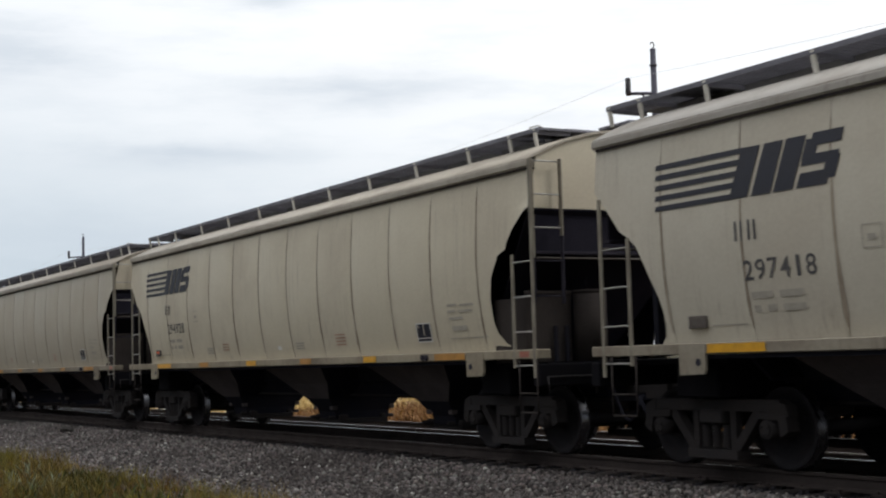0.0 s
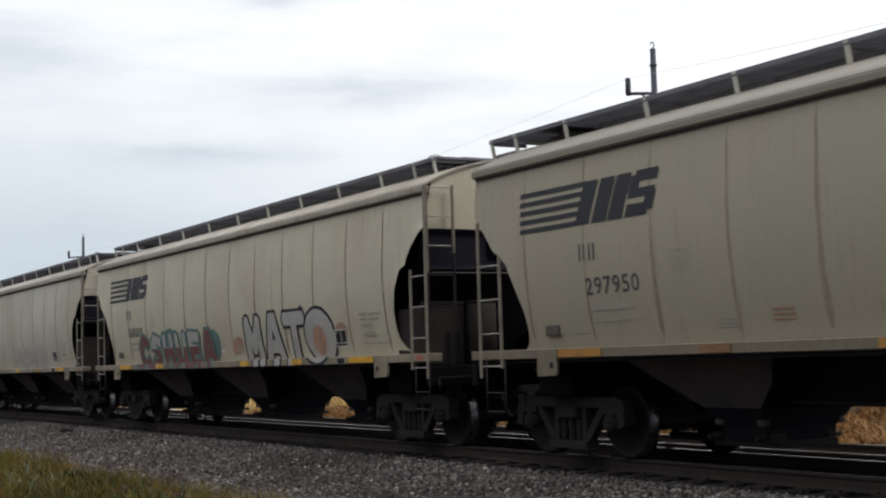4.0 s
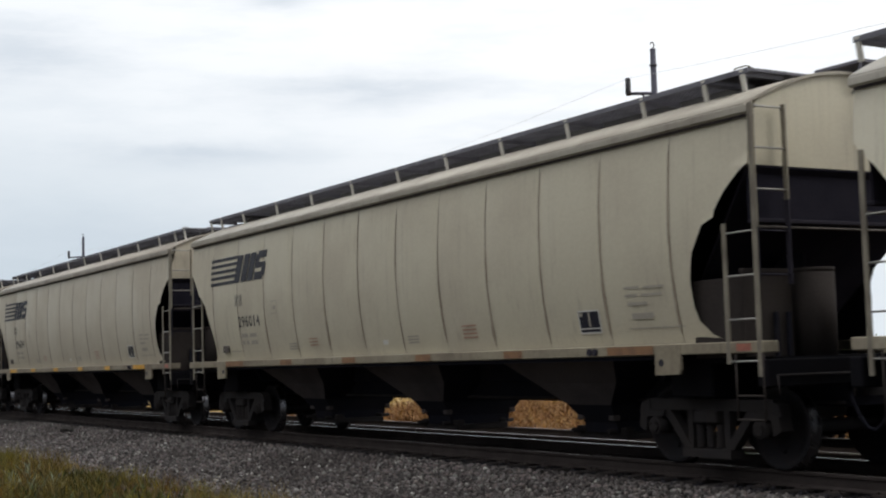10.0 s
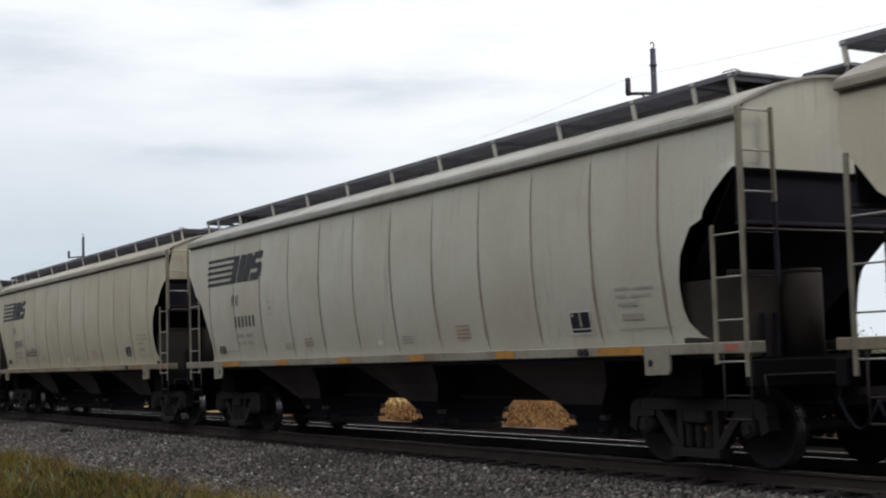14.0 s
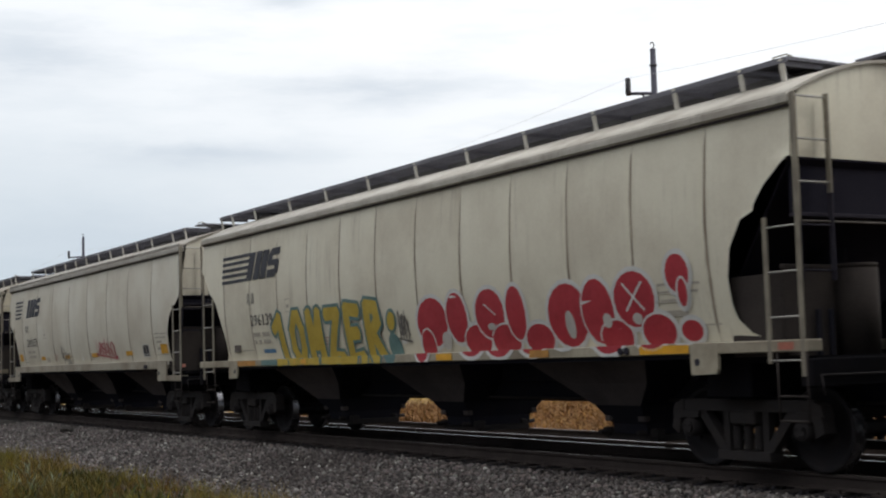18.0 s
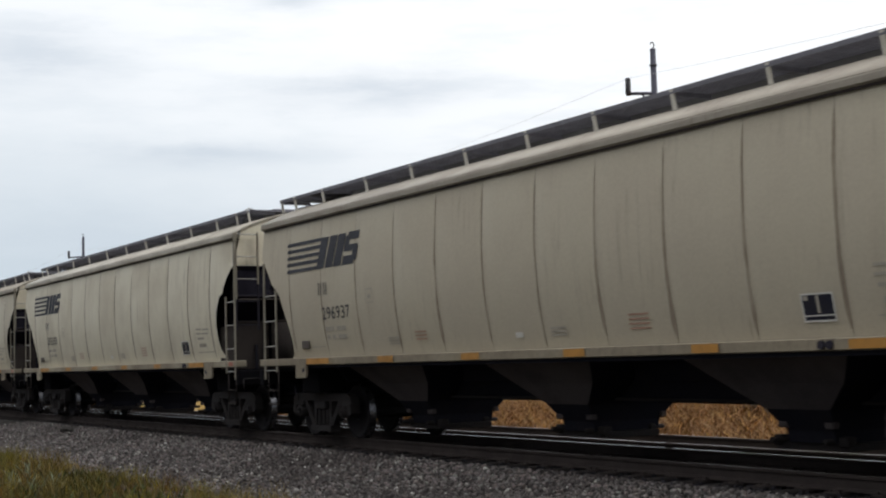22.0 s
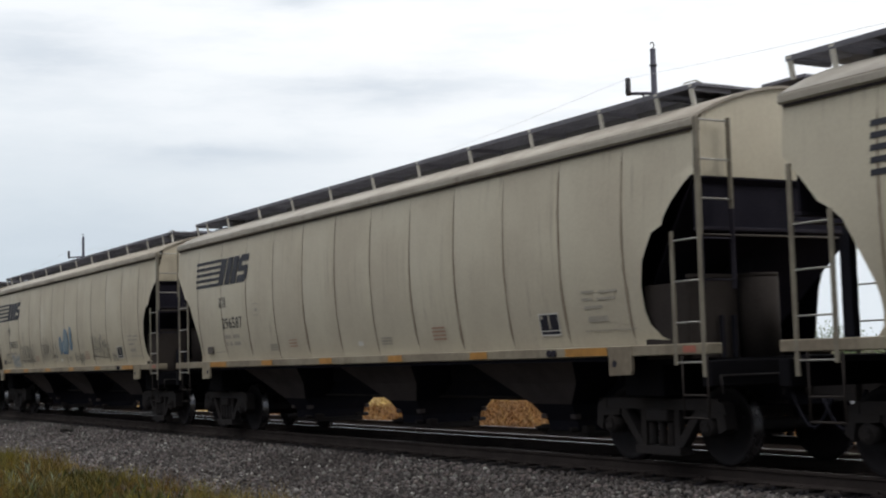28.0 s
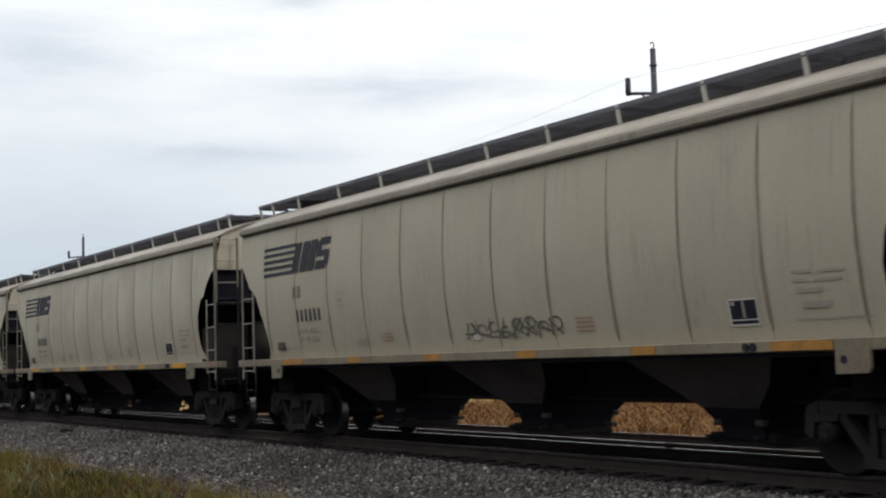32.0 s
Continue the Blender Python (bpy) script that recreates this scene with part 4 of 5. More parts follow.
def car_number(car, digits, dx=0.0, tall=0.212, pitch=0.18):
    """The stencilled running number, or plain bars where it cannot be read."""
    if not digits:
        for i in range(6):
            painted("number_bar", car, [quad(dx - 5.885 + pitch * i, dx - 5.885 + pitch * (i + 0.5), 2.045, 2.045 + tall)], DIGIT)
        return
    for i, ch in enumerate(digits):
        bm = bmesh.new()
        cu = bpy.data.curves.new("digit", "FONT")
        cu.body, cu.size, cu.offset, cu.resolution_u = ch, 1.0, 0.007, 3
        ob = bpy.data.objects.new("digit", cu)
        me = bpy.data.meshes.new_from_object(ob)
        co = np.array([v.co[:2] for v in me.vertices])
        lo, hi = co.min(0), co.max(0)
        wide = pitch * (0.8 if ch != "1" else 0.3)
        x0 = dx - 5.885 + pitch * i + (0.0 if ch != "1" else pitch * 0.26)
        pts = [(x0 + (x - lo[0]) / (hi[0] - lo[0]) * wide, 2.045 + (y - lo[1]) / (hi[1] - lo[1]) * tall) for x, y in co]
        me.calc_loop_triangles()
        for tri in me.loop_triangles:
            on_side(bm, [pts[k] for k in tri.vertices], 0.004)
        bpy.data.objects.remove(ob)
        bpy.data.curves.remove(cu)
        bpy.data.meshes.remove(me)
        part("number_digit", bm, DIGIT, car)


# ---- graffiti ----
GLYPHS = {"N": ((.12, 0, .12, 1), (.12, 1, .86, 0), (.86, 0, .86, 1)), "H": ((.15, 0, .15, 1), (.85, 0, .85, 1), (.15, .5, .85, .5)),
          "D": ((.15, 0, .15, 1), (.15, 1, .65, .9), (.65, .9, .88, .5), (.88, .5, .65, .08), (.65, .08, .15, 0)), "V": ((.08, 1, .45, 0), (.45, 0, .92, 1)),
          "O": ((.12, .3, .12, .7), (.12, .7, .4, 1), (.4, 1, .65, 1), (.65, 1, .9, .7), (.9, .7, .9, .3), (.9, .3, .65, 0), (.65, 0, .4, 0), (.4, 0, .12, .3)),
          "K": ((.15, 0, .15, 1), (.2, .45, .85, 1), (.35, .55, .9, 0)), "7": ((.1, 1, .9, 1), (.9, 1, .35, 0), (.2, .5, .75, .5)),
          "1": ((.05, .78, .5, 1), (.5, 1, .62, .5), (.62, .5, .75, 0)), "M": ((.1, 0, .14, 1), (.14, 1, .5, .35), (.5, .35, .86, 1), (.86, 1, .9, 0)),
          "Z": ((.1, .95, .9, .95), (.9, .95, .12, .08), (.12, .08, .92, .05)), "E": ((.18, 0, .15, 1), (.15, 1, .88, .95), (.2, .52, .75, .52), (.18, 0, .9, .05)),
          "R": ((.15, 0, .15, 1), (.15, 1, .7, .96), (.7, .96, .8, .7), (.8, .7, .25, .48), (.4, .48, .95, 0)), "A": ((.05, 0, .42, 1), (.42, 1, .6, 1), (.6, 1, .95, 0), (.25, .36, .8, .36)),
          "T": ((.0, .95, 1, .95), (.5, .95, .48, 0)), "C": ((.9, .85, .5, 1), (.5, 1, .14, .65), (.14, .65, .14, .3), (.14, .3, .5, 0), (.5, 0, .9, .15)),
          "S": ((.9, .88, .45, 1), (.45, 1, .12, .78), (.12, .78, .8, .38), (.8, .38, .65, .05), (.65, .05, .1, .1)), "U": ((.12, 1, .14, .25), (.14, .25, .5, 0), (.5, 0, .86, .25), (.86, .25, .88, 1)),
          "L": ((.2, 1, .16, .05), (.16, .05, .9, .02))}


def two_tone(polys, z):
    """Split outlines at a height: those above and those below."""
    return [q for q in (strip_clip(p, z, 9) for p in polys) if q], [q for q in (strip_clip(p, 0, z) for p in polys) if q]


def block_letters(car, word, x0, x1, z0, z1, w, outline, upper, lower, split, rise=0.0, alt=(), halo=0.17, shine=None, label="spray-painted block letters in orange and pale blue"):
    cell = (x1 - x0) / len(word)
    body = None
    for i, ch in enumerate(word):
        a, b = x0 + i * cell + w * 0.55, x0 + (i + 1) * cell - w * 0.45
        top = z1 + rise * i
        segs = [(a + (b - a) * p, z0 + (top - z0) * q, a + (b - a) * r, z0 + (top - z0) * t) for p, q, r, t in GLYPHS[ch]]
        up = 0.005 + 0.0028 * i
        ends = {p for g in segs for p in (g[:2], g[2:])}
        o = painted("graffiti" if body is None else "letter_outline", body or car, [stroke(*g, w + halo) for g in segs] + [oval(*p, (w + halo) / 2, (w + halo) / 2, n=12) for p in sorted(ends)], outline, up, label if body is None else "")
        body = body or o
        hi, lo = two_tone([stroke(*g, w) for g in segs] + [oval(*p, w / 2, w / 2, n=12) for p in sorted(ends)], split)
        painted("letter_top", body, hi, lower if i in alt else upper, up + 0.0014)
        painted("letter_foot", body, lo, lower, up + 0.0014)
        if shine:
            painted("letter_shine", body, [stroke(g[0] + w * 0.42, max(g[1], split), g[2] + w * 0.42, max(g[3], split), 0.028) for g in segs if abs(g[3] - g[1]) > 0.3], shine, up + 0.0036)


def bubbles(car, ovals, outline, fill, grow, label, strokes=(), ink=None, hollow=(), hollow_mat=None):
    """Round spray-painted shapes with a contour."""
    body = None
    for i, (x, z, a, b, t) in enumerate(ovals):
        o = painted("contour" if body else "graffiti", body or car, [oval(x, z, a + grow, b + grow, t)], outline, 0.0095 + 0.00008 * i, "" if body else label)
        body = body or o
    for i, (x, z, a, b, t) in enumerate(ovals):
        painted("bubble", body, [oval(x, z, a + grow * 0.45, b + grow * 0.45, t)], outline, 0.0112 + 0.0004 * i)
        painted("bubble", body, [oval(x, z, a, b, t)], fill, 0.0114 + 0.0004 * i)
    lift = 0.0122 + 0.0004 * len(ovals)
    if hollow:
        for h in hollow:
            painted("bubble_hole", body, [oval(*h)], hollow_mat, lift)
    if strokes:
        painted("contour_line", body, [stroke(*g) for g in strokes], ink, lift + 0.001)
    return body


def arc(x, z, a, b, t0, t1, n=7):
    """Straight bits of an oval arc, between two angles in degrees."""
    p = [(x + a * math.cos(radians(t0 + (t1 - t0) * i / n)), z + b * math.sin(radians(t0 + (t1 - t0) * i / n))) for i in range(n + 1)]
    return [(*u, *v) for u, v in zip(p, p[1:])]


def wild(car, x0, x1, z0, z1, n, w, outline, fill, seed, label, foot=None):
    """Leaning interlocked strokes and arcs that cannot be read."""
    rnd = random.Random(seed)
    cell = (x1 - x0) / n
    letters = []
    for i in range(n):
        a = x0 + i * cell
        top = z1 - rnd.uniform(0, 0.14)
        mid, half = (z0 + top) / 2, (top - z0) / 2
        lean = rnd.uniform(-0.08, 0.12)
        segs = [(a + cell * 0.22, z0, a + cell * 0.22 + lean, top)]
        if rnd.random() < 0.5:
            segs += arc(a + cell * 0.35, mid + half * 0.35, cell * 0.5, half * 0.6, 130, -110)
            segs.append((a + cell * 0.5, mid, a + cell * 0.95, z0 - 0.02))
        else:
            segs += arc(a + cell * 0.62, mid - half * 0.1, cell * 0.38, half * 0.8, 60, 320)
            segs.append((a + cell * 0.75, mid, a + cell * 0.92, top + 0.04))
        letters.append(segs)
    body = None
    for i, segs in enumerate(letters):
        o = painted("letter_contour" if body else "graffiti", body or car, [stroke(*g, w + 0.09) for g in segs], outline, 0.005 + 0.0001 * i, "" if body else label)
        body = body or o
        painted("letter_fill", body, [stroke(*g, w) for g in segs], fill, 0.009)
        if foot:
            painted("letter_shade", body, [stroke(g[0] + 0.03, min(g[1], g[3]), g[2] + 0.03, min(g[1], g[3]) + abs(g[3] - g[1]) * 0.3, w * 0.3) for g in segs[::2]], foot, 0.011)
    return body


def scrawl(car, x0, x1, z0, z1, n, w, mat, seed, label, slant=0.0):
    """A handwritten tag that cannot be read: stems, bows and slashes side by side, joined by one running line."""
    rnd = random.Random(seed)
    cells = max(3, n // 2)
    wide, h = (x1 - x0) / cells, z1 - z0
    polys, joint = [], None
    for k in range(cells):
        cx, lean = x0 + wide * (k + 0.5), rnd.uniform(-0.25, 0.35) * wide
        base = z0 + slant * (k + 0.5) / cells + rnd.uniform(-0.06, 0.06) * h
        top = base + h * rnd.uniform(0.7, 1.1)
        thick = w * rnd.uniform(0.6, 0.95)
        polys.append(stroke(cx - wide * 0.25, base, cx - wide * 0.25 + lean, top, thick))
        a0, turn, r = rnd.uniform(0, math.tau), rnd.uniform(2.5, 5.5), rnd.uniform(0.22, 0.36) * h
        mid, prev = base + h * rnd.uniform(0.3, 0.7), None
        for i in range(8):
            a = a0 + turn * i / 7
            p = (cx + 0.1 * wide + wide * 0.42 * math.cos(a), mid + r * math.sin(a))
            if prev:
                polys.append(stroke(*prev, *p, thick))
            prev = p
        if rnd.random() < 0.6:
            polys.append(stroke(cx - wide * 0.4, base + h * rnd.random(), cx + wide * 0.5, base + h * rnd.random(), thick * 0.9))
        if joint and rnd.random() < 0.7:
            polys.append(stroke(*joint, cx - wide * 0.25, base + rnd.uniform(0, 0.3) * h, thick * 0.8))
        joint = prev
    if seed % 3 == 0:
        polys.append(stroke(x0 - 0.05, z0 + h * 0.12, x1, z0 + slant + h * rnd.uniform(-0.1, 0.1), w * 0.7))
    return painted("graffiti_tag", car, polys, mat, 0.005, label)


def graffiti(cars):
    G = GRAFFITI
    c = cars[3]
    block_letters(c, "CSHUEA", -5.3, -0.3, 1.36, 1.96, 0.2, G["teal"], G["silver"], G["maroon"], 1.74, 0.0, (0, 5), 0.14, label="worn maroon and grey spray-painted lettering")
    painted("grey_smear", c, [oval(-3.2, 1.98, 0.5, 0.16, 0.2), oval(-0.4, 1.75, 0.35, 0.3, 0.4)], G["teal"], 0.0042)
    block_letters(c, "MAT", 1.2, 4.1, 1.36, 2.12, 0.24, G["ink"], G["silver"], G["silver"], 1.2, 0.02, (), 0.11, label="silver spray-painted letters with dark contour and red haze")
    body = painted("graffiti", c, [stroke(3.7, 2.16, 4.0, 2.3, 0.08)], G["ink"], 0.0052)
    painted("letter_outline", body, [oval(4.65, 1.78, 0.66, 0.52, -0.2)], G["ink"], 0.0052)
    painted("letter_fill", body, [oval(4.65, 1.78, 0.6, 0.46, -0.2)], G["silver"], 0.0092)
    painted("letter_hole", body, [oval(4.62, 1.7, 0.26, 0.27, -0.2)], G["rust_red"], 0.0102)
    painted("red_haze", body, [oval(5.5, 1.82, 0.22, 0.16, 0.0), oval(0.85, 1.7, 0.3, 0.16, 0.3)], G["rust_red"], 0.004)
    c = cars[4]
    scrawl(c, -5.0, -1.8, 1.55, 2.1, 16, 0.07, G["chalk"], 41, "faint chalky white spray marks")
    wild(c, 1.1, 4.6, 1.45, 2.0, 5, 0.12, G["chalk"], G["chalk"], 42, "faint chalky white lettering")
    c = cars[9]
    block_letters(c, "NHDVOK7", -4.75, 0.95, 1.36, 2.06, 0.23, G["deep_blue"], G["orange"], G["pale_blue"], 1.72, 0.018, (1, 6), 0.3, G["white"])
    painted("red_haze", c, [[(-5.15, 1.3), (-4.75, 1.3), (-4.7, 1.75)]], G["pink"], 0.0045)
    body = None
    thick = ((1.62, 1.98, 1.15, 1.92), (1.15, 1.92, 1.1, 1.62), (1.12, 1.6, 1.55, 1.55), (1.58, 1.52, 1.45, 1.38), (1.95, 2.0, 2.38, 1.92), (2.38, 1.92, 2.45, 1.45),
             (2.1, 1.7, 2.35, 1.66), (2.05, 1.42, 2.4, 1.38), (2.78, 2.0, 2.88, 1.5), (2.85, 1.42, 3.4, 1.4), (3.32, 1.7, 3.42, 1.5))
    for k, (a, b) in enumerate(((0, 4), (4, 8), (8, 11))):
        body = painted("graffiti", c, [stroke(*g, 0.42) for g in thick[a:b]] + [oval(g[0], g[1], .21, .21) for g in thick[a:b]], G["ink"], 0.0056 + 0.0002 * k, "white spray-painted rounded letter with black contour")
        painted("letter_fill", body, [stroke(*g, 0.26) for g in thick[a:b]] + [oval(p, q, .13, .13) for g in thick[a:b] for p, q in (g[:2], g[2:])], G["white"], 0.0096 + 0.0002 * k)
    bubbles(c, ((3.98, 1.85, .27, .40, .1), (4.40, 1.80, .27, .36, 0), (4.45, 1.42, .3, .12, 0), (5.05, 1.82, .24, .38, .15), (5.05, 1.40, .24, .1, 0), (5.72, 2.03, .38, .26, .1), (5.55, 1.50, .32, .18, 0),
                (6.1, 1.55, .30, .18, .2), (6.33, 1.98, .21, .30, -.1), (6.75, 1.56, .38, .24, -.2)), G["ink"], G["grey_blue"], 0.075, "grey-blue bubble shapes with heavy black contour",
            ((3.85, 2.1, 4.5, 1.55, .05), (4.55, 2.05, 3.95, 1.55, .05), (4.2, 1.65, 4.6, 1.6, .045), (5.6, 2.15, 5.75, 2.0, .05), (5.75, 2.0, 5.62, 1.92, .05), (5.65, 2.2, 5.78, 2.12, .045), (5.0, 1.6, 5.15, 1.5, .06)), G["ink"])
    segs = [(-7.35 + 0.42 * k + 0.36 * p, 2.46 + 0.33 * q, -7.35 + 0.42 * k + 0.36 * r, 2.46 + 0.33 * t) for k, ch in enumerate("SAL") for p, q, r, t in GLYPHS[ch]]
    painted("graffiti_tag", c, [stroke(*g, 0.05) for g in segs] + [stroke(-7.35, 2.42, -6.3, 2.40, 0.03)], G["ink"], 0.005, "dark handwritten spray tag below the emblem")
    scrawl(c, -7.75, -7.3, 2.75, 2.98, 8, 0.03, G["ink"], 91, "small dark scrawled tag beside the emblem")
    scrawl(c, 2.95, 3.5, 1.9, 2.3, 9, 0.025, G["charcoal"], 92, "small dark scrawled tag")
    c = cars[13]
    block_letters(c, "1OMZER", -4.95, -0.5, 1.34, 2.14, 0.22, G["teal"], G["yellow"], G["yellow"], 1.2, 0.012, (), 0.11, label="yellow spray-painted letters with teal contour")
    painted("letter_dot", c, [oval(-0.28, 1.93, .17, .2, -.4)], G["teal"], 0.0052)
    painted("letter_dot", c, [oval(-0.28, 1.93, .12, .15, -.4)], G["yellow"], 0.0092)
    painted("teal_smear", c, [oval(-0.25, 1.5, .2, .26, .5)], G["teal"], 0.0052)
    for k in range(7):
        painted("yellow_patch", c, [quad(-4.3 + 0.55 * k, -4.05 + 0.55 * k, 1.295, 1.4)], G["yellow"], 0.018)
    scrawl(c, -0.05, 0.3, 1.6, 2.05, 8, 0.04, G["charcoal"], 132, "small dark scrawl")
    bubbles(c, ((1.0, 1.86, .44, .36, .1), (.80, 1.52, .2, .24, 0), (1.72, 1.9, .28, .36, .1), (2.20, 1.56, .34, .22, 0), (2.60, 1.92, .37, .34, 0), (2.92, 1.54, .34, .22, 0), (3.25, 1.9, .23, .36, .05), (3.72, 1.54, .32, .2, 0),
                (4.42, 1.82, .43, .40, .1), (5.05, 1.84, .32, .4, .1), (5.35, 1.52, .31, .2, 0), (5.78, 1.95, .38, .33, 0), (6.15, 1.56, .30, .2, 0), (6.6, 2.2, .2, .22, .2), (6.66, 1.98, .08, .16, 0), (6.72, 1.55, .18, .12, 0)),
            G["white"], G["red"], 0.06, "glossy red bubble letters with white contour", ((5.6, 2.14, 5.95, 1.82, .03), (5.95, 2.14, 5.62, 1.82, .03), (2.5, 2.05, 2.75, 1.9, .02)), G["white"],
            ((1.35, 1.58, .13, .13, .5), (4.45, 1.7, .1, .18, .1), (2.62, 1.74, .1, .05, 0), (5.22, 1.72, .09, .09, 0), (5.8, 1.72, .09, .07, 0)), G["chalk"])
    painted("blue_smear", c, [quad(-5.45, -4.9, 1.53, 1.60)], G["blue"], 0.0055)
    painted("teal_smear", c, [quad(-5.3, -0.5, 1.30, 1.40)], G["teal"], 0.0045)
    for n, x, seed, m in ((11, -4.5, 111, "charcoal"), (15, -0.65, 151, "charcoal"), (24, -0.27, 241, "charcoal")):
        wide = {11: 1.3, 15: 3.1, 24: 2.4}[n]
        scrawl(cars[n], x, x + wide, {11: 1.76}.get(n, 1.58), 2.0 if n != 24 else 1.84, int(8 + wide * 4), 0.035, G[m], seed, "dark handwritten spray tag")
    scrawl(cars[15], -4.15, -2.95, 1.6, 1.95, 12, 0.03, G["charcoal"], 152, "dark handwritten spray tag", -0.25)
    scrawl(cars[15], 2.15, 2.85, 1.31, 1.40, 8, 0.02, G["charcoal"], 153, "small dark tag on the sill")
    c = cars[19]
    scrawl(c, -1.45, -0.3, 1.62, 2.05, 14, 0.035, G["ink"], 191, "black handwritten spray tag", -0.15)
    scrawl(c, -1.35, -0.35, 1.5, 1.75, 12, 0.03, G["ink"], 192, "black handwritten spray tag", -0.1)
    scrawl(c, 3.3, 5.1, 1.62, 2.1, 15, 0.05, G["pink"], 193, "pinkish red handwritten spray tag", -0.15)
    scrawl(cars[14], 1.4, 3.15, 1.65, 2.1, 15, 0.05, G["pink"], 141, "pinkish red handwritten spray tag", -0.1)
    scrawl(cars[14], -2.0, -1.1, 1.65, 2.05, 10, 0.04, G["charcoal"], 142, "dark handwritten spray tag", -0.3)
    c = cars[22]
    wild(c, -5.65, -4.75, 1.5, 1.85, 3, 0.035, G["chalk"], G["grey_blue"], 221, "faint blue spray marks")
    scrawl(c, -4.4, -2.85, 1.58, 2.18, 14, 0.035, G["charcoal"], 222, "faded dark handwritten spray tag")
    scrawl(c, -2.05, -0.25, 1.62, 2.22, 14, 0.035, G["charcoal"], 223, "faded dark handwritten spray tag")
    bubbles(c, ((0.15, 2.0, .12, .2, 0), (0.5, 1.95, .16, .14, .3), (0.72, 2.1, .2, .3, 0), (1.2, 2.0, .1, .1, 0), (1.22, 2.3, .07, .14, 0)), G["blue"], G["grey_blue"], 0.05, "patchy blue and grey spray-painted shapes")
    scrawl(c, 1.45, 2.3, 1.55, 1.85, 9, 0.035, G["charcoal"], 224, "dark handwritten spray tag", -0.12)
    scrawl(c, 3.1, 4.65, 1.6, 2.2, 16, 0.025, G["charcoal"], 225, "dark handwritten spray tag")
    scrawl(c, 4.8, 5.25, 1.5, 1.72, 7, 0.03, G["charcoal"], 226, "small dark tag")
    painted("outlined_square", c, [stroke(-6.4, 1.62, -6.05, 1.62, .035), stroke(-6.4, 1.87, -6.05, 1.87, .035), stroke(-6.4, 1.62, -6.4, 1.87, .035), stroke(-6.05, 1.62, -6.05, 1.87, .035)], G["charcoal"], 0.005)
    painted("orange_card", cars[0], [quad(-6.83, -6.62, 1.6, 1.675)], FLAME, 0.028)
    painted("reflector_patch", cars[5], [quad(6.72, 7.0, 1.55, 1.65)], YELLOW, 0.005)


# per car: paint tint, freshness of reflector strips
TINTS = {-1: (0.98, 0.98, 0.96), 0: (1.02, 0.99, 0.9), 1: (0.775, 0.752, 0.697), 2: (0.677, 0.665, 0.609), 3: (0.98, 0.97, 0.9), 4: (0.941, 0.941, 0.931), 5: (0.901, 0.883, 0.813), 6: (1.29, 1.3, 1.24), 7: (0.997, 0.988, 0.903), 8: (0.94, 0.921, 0.865), 9: (0.95, 0.93, 0.86), 10: (0.95, 1.01, 1.03), 11: (0.902, 0.893, 0.818), 12: (0.811, 0.794, 0.728), 13: (1.2, 1.22, 1.18), 14: (1.06, 1.08, 1.08), 15: (0.902, 0.889, 0.83), 16: (0.87, 0.84, 0.765), 17: (1.17, 1.17, 1.1), 19: (1.06, 1.04, 0.975), 22: (0.98, 0.95, 0.86), 23: (1.17, 1.12, 1.01), 24: (0.9, 0.875, 0.8)}
FRESH = {-1: (1, 2), 0: (1, 2), 2: (0, 1), 3: (2, 2), 4: (2, 1, 2, 1, 2, 2), 5: (0, 0), 6: (2, 2), 7: (0, 0), 8: (2, 2), 9: (2, 2), 11: (0, 0), 12: (0, 0), 13: (2, 1), 15: (2, 1), 19: (2, 2), 20: (2, 2), 25: (2, 2), 26: (2, 2)}
NUMBERS = {-1: "297418", 0: "294928", 1: "297623", 2: "297950", 4: "297799", 5: "296363", 6: "297073", 7: "296014", 8: "296394", 9: "297453", 11: "297895", 12: "296669", 13: "296139",
           14: "298131", 15: "294769", 16: "296937", 17: "295283", 18: "294838", 19: "296479", 21: "296587", 22: "296763", 23: "295007"}


def train():
    tm = truck_meshes()
    first = hopper_car(tm, COMMON)
    standard_marks(first)
    odd = hopper_car(tm, SHORT)
    standard_marks(odd, 0.2, True)
    for a, b in ((6.4, 6.86), (3.83, 4.32), (0.95, 1.45), (-1.65, -1.2), (-4.24, -3.8), (-6.8, -6.4)):
        painted("reflector_patch", odd, [quad(a, b, 1.63, 1.84 if abs(a) > 6.3 else 1.735)], YELLOW, 0.005)
    cars = {}
    for n in range(FIRST, LAST + 1):
        c = first if n == FIRST else odd if n == 14 else copy_thing(first, pose(0, 0, 0))
        cars[n] = c
    for n, c in cars.items():
        c.location = (run(0) + slack(n) - CAR_PITCH * n, 0, 0)
        car_number(c, NUMBERS.get(n), *((0.2, 0.235, 0.21) if n == 14 else ()))
        if n != 14:
            yellow_patches(c, FRESH.get(n, (1, 1)))
        tagged(c, "beige covered hopper car with curved sides rolling on the track", "freight car", "hopper cars of the train")
    graffiti(cars)
    tagged(cars[14], "shorter beige covered hopper car with worn emblem and yellow patches")
    tagged(cars[9], "beige covered hopper car with orange and blue graffiti")
    tagged(cars[13], "pale beige covered hopper car with yellow and red graffiti")
    tagged(cars[3], "beige covered hopper car with silver and maroon graffiti")
    tagged(cars[10], "greenish-grey covered hopper car with curved sides on the track")
    for n in (11, 15, 19, 22, 24):
        tagged(cars[n], "beige covered hopper car with handwritten spray tags")
    for n, c in cars.items():
        t = TINTS.get(n, (1.0, 0.985, 0.92))
        for o in c.children_recursive:
            o.color = (*t, 1)
    return cars


